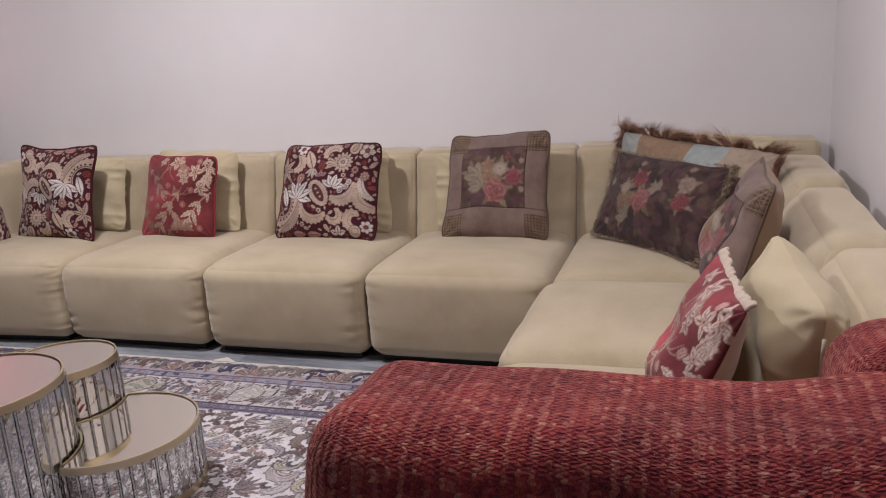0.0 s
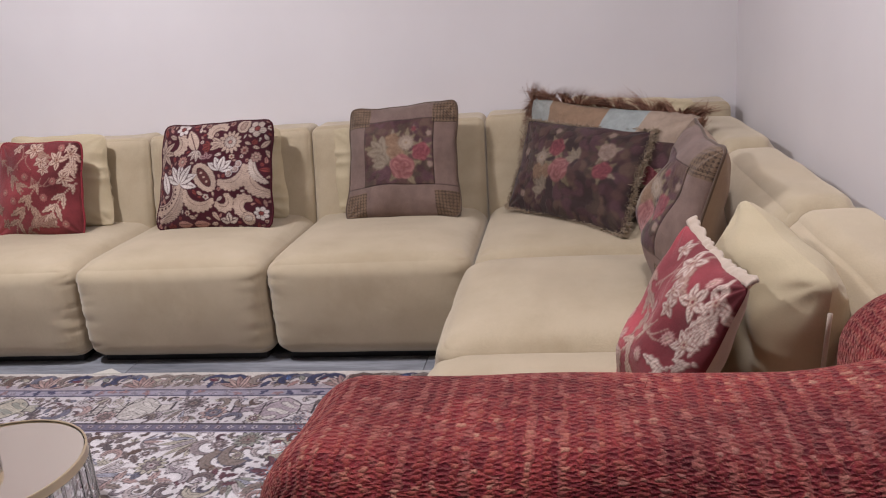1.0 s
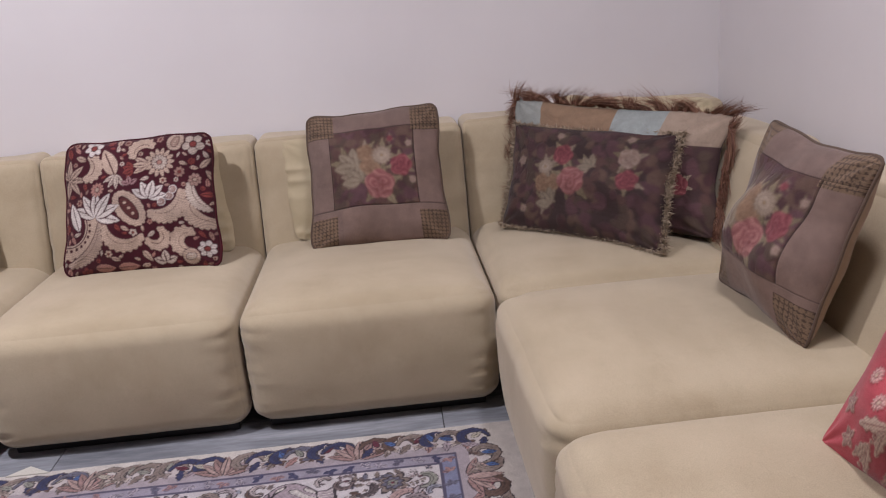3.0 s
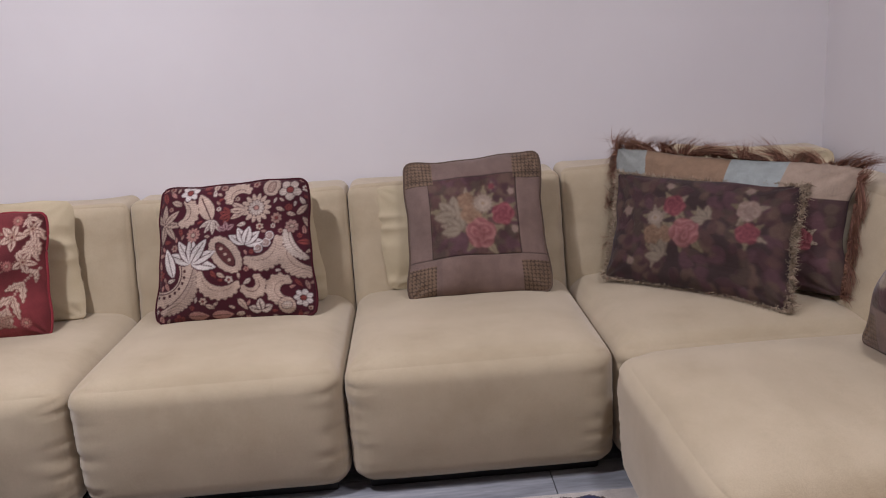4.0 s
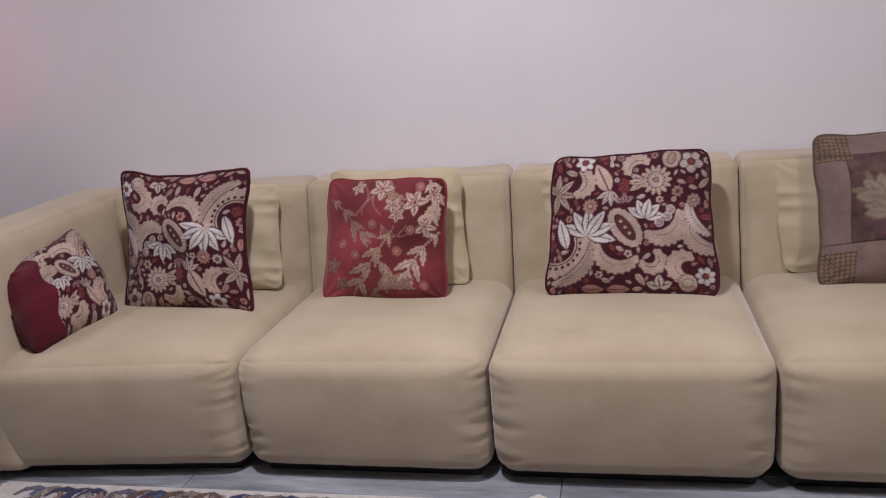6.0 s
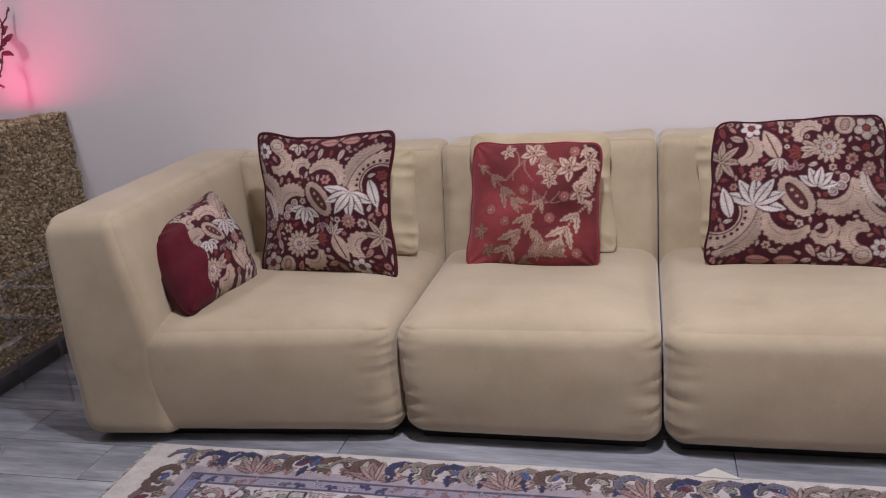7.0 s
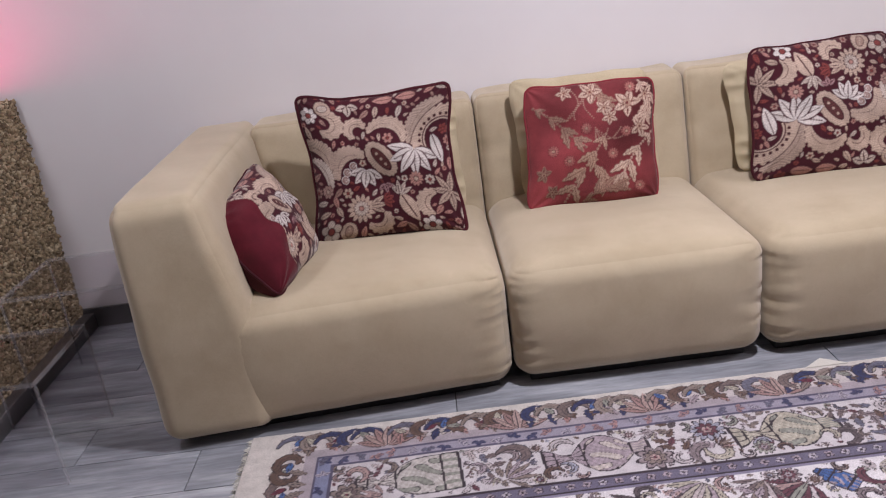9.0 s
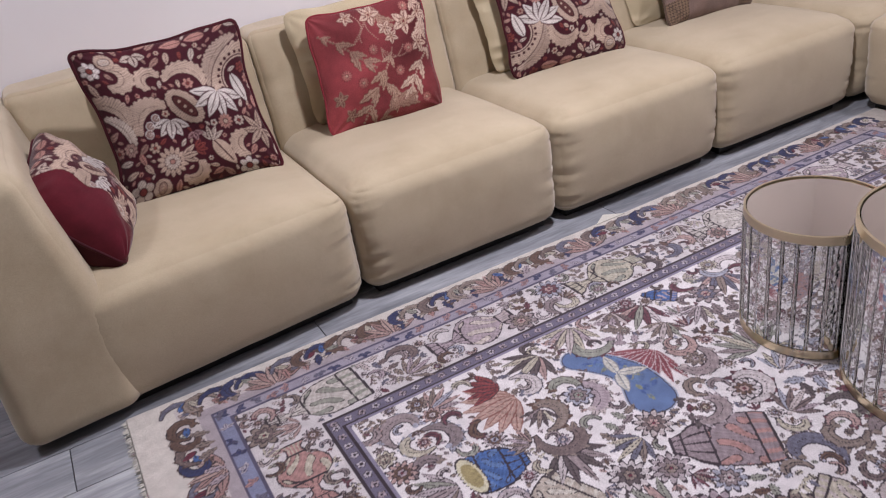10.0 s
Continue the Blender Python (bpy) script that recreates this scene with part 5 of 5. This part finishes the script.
    for x in np.arange(-row_x + 0.12, row_x, 0.52):
        for s in (-1, 1):
            vessel(x + cx, s * row_y + cy, 0.06 if s > 0 else 3.1, 0.30, 0.084, rnd_.choice([rosy, sand, brown, mauve, (0.44, 0.40, 0.38)]), rnd_.choice([(0.46, 0.40, 0.37), sage, (0.50, 0.46, 0.44)]), rnd_.choice([URN, BOWL]))
    for y in np.arange(-row_y + 0.32, row_y - 0.2, 0.5):
        for s in (-1, 1):
            vessel(s * row_x + cx, y + cy, 1.57, 0.26, 0.075, rnd_.choice([rosy, taupe, sand]), rnd_.choice([mauve, sand]), URN)
    pack(0.185, 0.385, ((0.06, 4000), (0.045, 9000), (0.032, 12000), (0.022, 13000), (0.014, 10000), (0.009, 8000)))
    # slate blue stripe, broader and brighter at the ends of the rug
    ends = rw / 2 - mx - np.abs(X) < rh / 2 - my - np.abs(Y)
    ls = (e > 0.135) & (e <= 0.185)
    c.c[ls] = (0.27, 0.245, 0.30)
    c.c[ls & ends] = (0.19, 0.20, 0.30)
    c.c[(np.abs(e - 0.137) < 0.005) | (np.abs(e - 0.183) < 0.005)] = (0.085, 0.075, 0.12)
    lx_, ly_ = rw / 2 - mx - 0.16, rh / 2 - my - 0.16
    for x, y in [(x, s * ly_) for x in np.arange(-lx_, lx_, 0.05) for s in (-1, 1)] + [(s * lx_, y) for y in np.arange(-ly_, ly_, 0.065) for s in (-1, 1)]:
        a = rnd_.random() * 6.3
        c.fan(x, y, 0.024, a, a + 2.4, 3, rnd_.choice([slate, (0.36, 0.32, 0.36), rosy, navy]), (0.085, 0.075, 0.12), 0.34)
    # scalloped outer edge of acanthus waves and palmettes on the cream margin
    rim = e <= 0.135
    c.c[rim], c.used[rim], c.relief[rim] = (0.54, 0.495, 0.465), False, 0.0
    c.c[rim & (e > 0.045)] = (0.46, 0.41, 0.41)
    c.c[rim & (e > 0.10)] = (0.33, 0.285, 0.31)
    ox, oy = rw / 2 - mx - 0.060, rh / 2 - my - 0.066
    run = [(x, s * oy, math.pi / 2 * s) for s in (-1, 1) for x in np.arange(-ox, ox + 0.03, 0.056)] + [(s * ox, y, 0.0 if s > 0 else math.pi) for s in (-1, 1) for y in np.arange(-oy + 0.07, oy - 0.04, 0.058)]
    for k, (x, y, a) in enumerate(run):
        col = rnd_.choice([brown, taupe, slate, (0.16, 0.12, 0.115), navy, (0.24, 0.19, 0.17)])
        if k % 7 == 3:
            for q in (-3, 3, -2, 2, -1, 1, 0):
                c.leaf(x - 0.05 * math.cos(a), y - 0.05 * math.sin(a), a + q * 0.42, 0.098, 0.017, (0.30, 0.19, 0.18) if q % 2 else (0.38, 0.27, 0.25), umber)
        else:
            way = 1 if k % 2 else -1
            acanthus(x, y, 0.058, a - way * 1.5, col, rnd_.choice([(0.44, 0.38, 0.35), brown, brown, (0.30, 0.24, 0.23)]), way, 4.8)
            c.leaf(x, y, a + rnd_.uniform(-1.5, 1.5), 0.045, 0.012, rnd_.choice([blue, plum, sand, sage]), umber)
        c.leaf(x + 0.04 * math.sin(a), y + 0.04 * math.cos(a), a + 3.14 + rnd_.uniform(-0.8, 0.8), 0.06, 0.013, rnd_.choice([mauve, rosy, navy, taupe]), umber, 0.2)
    grain_ = 0.5 + 0.5 * np.sin(X * 300 + 4 * np.sin(Y * 40)) * np.sin(Y * 260 + 4 * np.sin(X * 47))
    up = c.relief > 0.0012
    c.c[up] *= (0.74 + 0.42 * grain_)[up][:, None]
    return c


cl_ = rug_cloth()
X, Y = np.meshgrid(cl_.x + (RX0 + RX1) / 2, cl_.y + (RY0 + RY1) / 2)
Z = 0.009 + cl_.relief * 0.6 + 0.0012 * np.sin(X * 9) * np.sin(Y * 7)
edge_drop = np.minimum(np.minimum(X - RX0, RX1 - X), np.minimum(Y - RY0, RY1 - Y))
Z = np.where(edge_drop < 0.003, 0.001, Z)
rug = tagged(part("persian_rug", grid_mesh("persian_rug", np.stack([X, Y, Z], -1), cl_.c), RUG), "large ivory, mauve and blue patterned oriental rug on the tiles", "rug")
roots, ways, lens = [], [], []
for y in np.arange(RY0 + 0.01, RY1 - 0.005, 0.0035):
    for s, x in ((-1, RX0), (1, RX1)):
        roots.append((x, y, 0.006))
        ways.append((s, rng.normal() * 0.2, -0.06))
        lens.append(rng.uniform(0.012, 0.022))
tagged(part("fringe", strands("fringe", roots, ways, lens, 0.005, 0.06, rng, 2), RUG_BACK, rug, "short cream fringe"), kind="stuff")
# a cream corner of the rug's backing folded up at its long edge
fold = bmesh.new()
vs = [fold.verts.new(p_) for p_ in ((0.88, RY1 - 0.01, 0.012), (1.01, RY1 - 0.012, 0.012), (0.94, RY1 + 0.028, 0.016), (0.88, RY1 - 0.01, 0.006), (1.01, RY1 - 0.012, 0.006), (0.94, RY1 + 0.028, 0.010))]
for ids in ((0, 1, 2), (5, 4, 3), (0, 3, 4, 1), (1, 4, 5, 2), (2, 5, 3, 0)):
    fold.faces.new([vs[i] for i in ids])
part("backing_corner", fold, RUG_BACK, rug, "cream backing showing at the edge", False)


# ---- nest of round tables ----
TAB = [((0.93, -0.972), 0.182, 0.375), ((0.98, -1.354), 0.254, 0.451), ((1.22, -1.09), 0.258, 0.215)]


def ray_circle(p, d, c_, r):
    """Distance along d from p to the circle, or a large number."""
    o = Vector((p[0] - c_[0], p[1] - c_[1]))
    b2 = o.dot(d)
    disc = b2 * b2 - (o.length_squared - r * r)
    if disc <= 0:
        return 9.0
    t = -b2 - math.sqrt(disc)
    return t if t > 0 else 9.0


def outline(i, count, grow=0.0):
    """A round top, cut to a crescent where a taller table of the nest stands."""
    (cx, cy), r, h_ = TAB[i]
    taller = [t for t in TAB if t[2] > h_]
    away = Vector((0, 0))
    for t in taller:
        away += (Vector((cx, cy)) - Vector(t[0])).normalized() * 0.10
    p = Vector((cx, cy)) + away
    pts = []
    for k in range(count):
        d = Vector((math.cos(2 * math.pi * k / count), math.sin(2 * math.pi * k / count)))
        o = p - Vector((cx, cy))
        b2 = o.dot(d)
        t = -b2 + math.sqrt(max(0, b2 * b2 - (o.length_squared - r * r)))
        for c_, r2, _ in taller:
            t = min(t, ray_circle(p, d, c_, r2 + 0.006))
        pts.append(p + d * (t + grow))
    return pts


def ring(inner, outer, z0, z1):
    bm = bmesh.new()
    rows = [[bm.verts.new((q_.x, q_.y, z)) for q_ in loop] for loop, z in ((inner, z0), (outer, z0), (outer, z1), (inner, z1))]
    k_ = len(inner)
    for a, b_ in ((0, 1), (1, 2), (2, 3), (3, 0)):
        for i in range(k_):
            bm.faces.new((rows[a][i], rows[a][(i + 1) % k_], rows[b_][(i + 1) % k_], rows[b_][i]))
    bmesh.ops.recalc_face_normals(bm, faces=bm.faces[:])
    return bm


cut = random.Random(6)


def nest_table(i, label):
    (cx, cy), r, h_ = TAB[i]
    t_ = thing("round_side_table", label, "coffee table", pose(0, 0, 0), "nest of mirrored tables")
    t_.location = (cx, cy, 0.01)
    org = Vector((cx, cy))
    out = [q_ - org for q_ in outline(i, 120)]
    inn = [q_ - org for q_ in outline(i, 120, -0.007)]
    glass = [q_ - org for q_ in outline(i, 120, -0.0105)]
    top = bmesh.new()
    lo = [top.verts.new((q_.x, q_.y, h_ - 0.022)) for q_ in glass]
    hi = [top.verts.new((q_.x, q_.y, h_ - 0.012)) for q_ in glass]
    top.faces.new(hi)
    top.faces.new(lo[::-1])
    for k in range(120):
        top.faces.new((lo[k], lo[(k + 1) % 120], hi[(k + 1) % 120], hi[k]))
    part("mirror_top", top, MIRROR, t_, "rose-tinted mirror glass", False)
    part("top_rim", ring(inn, out, h_ - 0.032, h_ - 0.008), GOLD, t_, "gold metal rim", False)
    part("base_rim", ring(inn, out, 0.002, 0.026), GOLD, t_, "gold metal rim", False)
    per = [0.0]
    loop = out + out[:1]
    for a, b_ in zip(loop, loop[1:]):
        per.append(per[-1] + (b_ - a).length)
    count = int(per[-1] / 0.036)

    def at(s):
        s %= per[-1]
        k = max(0, int(np.searchsorted(per, s)) - 1)
        f = (s - per[k]) / max(1e-9, per[k + 1] - per[k])
        return loop[k].lerp(loop[k + 1], f)

    for k in range(count):
        a, b_ = at(per[-1] * k / count), at(per[-1] * (k + 0.93) / count)
        mid, d = (a + b_) / 2, (b_ - a)
        wd = d.length
        bm = bmesh.new()
        d = d.normalized()
        nrm_ = Vector((d.y, -d.x))
        nz = max(3, int((h_ - 0.066) / 0.028))
        z0, z1 = 0.027, h_ - 0.033
        ctr, rows_ = mid - nrm_ * 0.006, []
        for j in range(2 * nz + 1):
            z = z0 + (z1 - z0) * j / (2 * nz)
            lift = 0.0046
            rows_.append([bm.verts.new((ctr.x + d.x * sx * wd / 2 + nrm_.x * (dep + cut.uniform(-0.00035, 0.00035)), ctr.y + d.y * sx * wd / 2 + nrm_.y * (dep + cut.uniform(-0.00035, 0.00035)), z))
                          for sx, dep in ((-1, -0.002), (-0.72, lift), (0.0, lift + 0.0003 * (j % 2)), (0.72, lift), (1, -0.002))])
        for ra, rb in zip(rows_, rows_[1:]):
            for e_ in range(4):
                bm.faces.new((ra[e_], ra[e_ + 1], rb[e_ + 1], rb[e_]))
        bmesh.ops.recalc_face_normals(bm, faces=bm.faces[:])
        part("crystal_strip", bm, CRYSTAL, t_, "", False)
        g_ = at(per[-1] * (k + 0.965) / count)
        bm = bmesh.new()
        bmesh.ops.create_cone(bm, cap_ends=True, segments=6, radius1=0.0022, radius2=0.0022, depth=z1 - z0, matrix=Matrix.Translation((g_.x, g_.y, (z0 + z1) / 2)))
        part("rod", bm, CHROME, t_, "", False)
    bm = bmesh.new()
    core = [q_ - org for q_ in outline(i, 60, -0.02)]
    lo, hi = [bm.verts.new((q_.x, q_.y, 0.004)) for q_ in core], [bm.verts.new((q_.x, q_.y, h_ - 0.03)) for q_ in core]
    for k in range(60):
        bm.faces.new((lo[k], lo[(k + 1) % 60], hi[(k + 1) % 60], hi[k]))
    part("drum", bm, CRYSTAL, t_, "mirrored inner drum", False)
    return t_


nest_table(0, "round mirror-topped side table with gold rims and crystal strip sides")
nest_table(1, "tallest round mirrored table with gold rims and crystal strips")
nest_table(2, "low crescent mirror-topped table with gold rims, tucked under taller ones")

# ---- planter with pink light ----
PX, PTOP, PY0 = -1.78, 1.0, -1.6
planter = thing("planter_wall", "low planter wall clad in rough brown pebble render", "planter", pose(-2.1, -0.3, 0))


def local(p):
    return tuple(np.array(p) - np.array((-2.1, -0.3, 0)))


def slab(x0, x1, y0, y1, z0, z1, bevel=0.0):
    return box((x1 - x0, y1 - y0, z1 - z0), local(((x0 + x1) / 2, (y0 + y1) / 2, (z0 + z1) / 2)), bevel)


part("front_face", slab(PX - 0.13, PX, PY0, NORTH - 0.002, 0.0, PTOP, 0.008), PEBBLE_BED, planter)
part("rear_face", slab(PX - 0.62, PX - 0.50, PY0, NORTH - 0.002, 0.0, PTOP, 0.008), PEBBLE_BED, planter)
part("end_face", slab(PX - 0.499, PX - 0.131, PY0, PY0 + 0.12, 0.0, PTOP - 0.002, 0.008), PEBBLE_BED, planter)
part("soil_shelf", slab(PX - 0.499, PX - 0.131, PY0 + 0.121, NORTH - 0.003, 0.86, 0.988), PEBBLE_BED, planter)
part("foot_strip", slab(PX + 0.003, PX + 0.055, PY0, NORTH - 0.016, 0.0, 0.07, 0.004), SKIRT, planter, "dark grey stone footing")
prg = np.random.default_rng(9)
verts, faces = [], []
oct_v = np.array([(1, 0, 0), (-1, 0, 0), (0, 1, 0), (0, -1, 0), (0, 0, 1), (0, 0, -1)], float)
oct_f = [(0, 2, 4), (2, 1, 4), (1, 3, 4), (3, 0, 4), (2, 0, 5), (1, 2, 5), (3, 1, 5), (0, 3, 5)]
for k in range(22000):
    if k < 18500:
        p = (PX + prg.uniform(-0.003, 0.004), prg.uniform(-0.75, NORTH - 0.01), prg.uniform(0.06, PTOP))
    else:
        p = (prg.uniform(PX - 0.13, PX), prg.uniform(-0.4, NORTH - 0.01), PTOP + prg.uniform(-0.004, 0.002))
    s = prg.uniform(0.005, 0.0135) * np.array((prg.uniform(0.6, 1.1), prg.uniform(0.7, 1.4), prg.uniform(0.7, 1.3)))
    R = np.array(Euler(prg.uniform(0, 6, 3)).to_matrix())
    base_i = len(verts)
    verts.extend(map(tuple, (oct_v * s) @ R.T + np.array(local(p))))
    faces.extend(tuple(base_i + i for i in f) for f in oct_f)
me = bpy.data.meshes.new("pebbles")
me.from_pydata(verts, [], faces)
tagged(part("pebbles", me, PEBBLE, planter, "rough brown pebble surface"), kind="stuff")
led = thing("pink_light_strip", "glowing pink LED grow light lying inside the planter", "light", pose(-1.96, 0.50, 0.988))
for k in range(7):
    part("diode", box((0.13, 0.05 + 0.012 * (k % 3), 0.014), (-0.025 - 0.012 * (k % 2), -0.27 + 0.085 * k, 0.007), 0.005), PINK, led)
area_lamp("pink_led_light", pose(-1.98, 0.58, 1.012, 180, 0, 0), 2.9, 0.14, (1.0, 0.06, 0.26), 0.55)

# climbing plant with dark red leaves
plant = thing("climbing_plant", "thin climbing plant with dark red leaves in the planter", "plant", pose(-2.0, 0.66, 0.86))


def plant_local(p):
    return Vector(p) - Vector((-2.0, 0.66, 0.86))


main = [(-2.0, 0.62, 0.86), (-1.97, 0.64, 1.0), (-1.95, 0.70, 1.10), (-1.95, 0.79, 1.21), (-1.95, 0.88, 1.31), (-1.95, 0.92, 1.40), (-1.95, 0.905, 1.45), (-1.95, 0.87, 1.50)]
limb = [(-1.96, 0.70, 1.10), (-1.98, 0.68, 1.19), (-2.0, 0.62, 1.20), (-2.0, 0.56, 1.17), (-2.0, 0.52, 1.13)]
twig = [(-1.95, 0.91, 1.40), (-1.94, 0.94, 1.43), (-1.94, 0.955, 1.46)]
twig2 = [(-1.97, 0.66, 1.03), (-1.93, 0.75, 1.14), (-1.93, 0.83, 1.22), (-1.94, 0.87, 1.29)]
for pts in (main, limb, twig, twig2):
    part("stem", tube([plant_local(p) for p in pts], 0.0035, False, 6), STEM, plant)


def leaf_mesh(at_, ang, tilt, ln_):
    bm = bmesh.new()
    m_ = Matrix.Translation(at_) @ Euler((tilt, ang, tilt * 1.7)).to_matrix().to_4x4()
    rows = []
    for k in range(6):
        f = k / 5
        w = 0.36 * ln_ * math.sin(math.pi * (0.06 + 0.9 * f) ** 0.9)
        rows.append([bm.verts.new(m_ @ Vector((s * w, ln_ * f, 0.18 * ln_ * (abs(s) - f * f)))) for s in (-1, 0, 1)])
    for a, b_ in zip(rows, rows[1:]):
        for j in range(2):
            bm.faces.new((a[j], a[j + 1], b_[j + 1], b_[j]))
    ext = bmesh.ops.extrude_face_region(bm, geom=bm.faces[:])
    bmesh.ops.translate(bm, verts=[v for v in ext["geom"] if isinstance(v, bmesh.types.BMVert)], vec=(0.0008, 0.0008, 0.001))
    bmesh.ops.recalc_face_normals(bm, faces=bm.faces[:])
    return bm


lr = random.Random(6)
spots = [(main, f, 0.045) for f in (0.2, 0.25, 0.3, 0.33, 0.36, 0.4, 0.42, 0.5, 0.55, 0.58, 0.62, 0.66, 0.7, 0.72)] + [(main, 0.85, 0.022), (main, 0.93, 0.02), (main, 0.99, 0.016), (twig, 0.9, 0.022)] + [(limb, f, 0.04) for f in (0.35, 0.6, 0.9, 0.97)] + [(twig2, f, 0.042) for f in (0.1, 0.25, 0.4, 0.5, 0.75, 0.95)]
for pts, f, ln_ in spots:
    k = f * (len(pts) - 1)
    i = min(int(k), len(pts) - 2)
    p = Vector(pts[i]).lerp(Vector(pts[i + 1]), k - i)
    part("leaf", leaf_mesh(plant_local(p), lr.uniform(0, 6.3), lr.uniform(-1.2, 1.2), ln_ * lr.uniform(0.8, 1.2)), LEAFRED, plant)


# ---- clear acrylic tables ----
def acrylic_table(x0, x1, y0, y1, h_, label):
    t_ = thing("acrylic_table", label, "side table", pose((x0 + x1) / 2, (y0 + y1) / 2, 0), "nest of acrylic tables")
    w, d = x1 - x0, y1 - y0
    for o in (part("tabletop", box((w, d, 0.012), (0, 0, h_ - 0.006), 0.002), ACRYLIC, t_, "", False),
              part("side_panel", box((w, 0.012, h_ - 0.014), (0, -d / 2 + 0.006, (h_ - 0.014) / 2), 0.002), ACRYLIC, t_, "", False),
              part("side_panel", box((w, 0.012, h_ - 0.014), (0, d / 2 - 0.006, (h_ - 0.014) / 2), 0.002), ACRYLIC, t_, "", False)):
        o.visible_shadow = False
    for sx in (-1, 1):
        for size, centre in (((0.004, d, 0.013), (sx * w / 2, 0, h_ - 0.0062)), ((0.004, 0.013, h_ - 0.016), (sx * w / 2, -d / 2 + 0.006, (h_ - 0.016) / 2)), ((0.004, 0.013, h_ - 0.016), (sx * w / 2, d / 2 - 0.006, (h_ - 0.016) / 2))):
            part("polished_edge", box(size, centre), ACRYLIC_HIGHLIGHT, t_, "", False)
    for sy in (-1, 1):
        part("polished_edge", box((w - 0.006, 0.004, 0.013), (0, sy * d / 2, h_ - 0.0062)), ACRYLIC_HIGHLIGHT, t_, "", False)
    return t_


acrylic_table(-1.72, -1.376, -0.196, 0.18, 0.35, "small clear acrylic side table on the tiles")
acrylic_table(-1.66, -1.22, 0.24, 0.62, 0.45, "taller clear acrylic side table beside the sofa arm")

# ---- floor tiles ----
tw, td = 1.2, 0.2
tile_meshes = {}
j = 0
y = SOUTH
while y < NORTH - 0.001:
    y1 = min(y + td, NORTH)
    x = WEST - (j % 3) * 0.4
    while x < EAST:
        xa, xb = max(x, WEST), min(x + tw, EAST)
        if xb - xa > 0.02:
            key = (round(xb - xa, 3), round(y1 - y, 3))
            if key not in tile_meshes:
                bm = box((key[0] - 0.003, key[1] - 0.003, 0.012), (0, 0, -0.006), 0.0008, 1)
                me = bpy.data.meshes.new("tile")
                bm.to_mesh(me)
                bm.free()
                me.materials.append(TILE)
                tile_meshes[key] = me
            o = new("tile", tile_meshes[key])
            o.parent = floor
            o.location = ((xa + xb) / 2, (y + y1) / 2, 0)
        x += tw
    y = y1
    j += 1
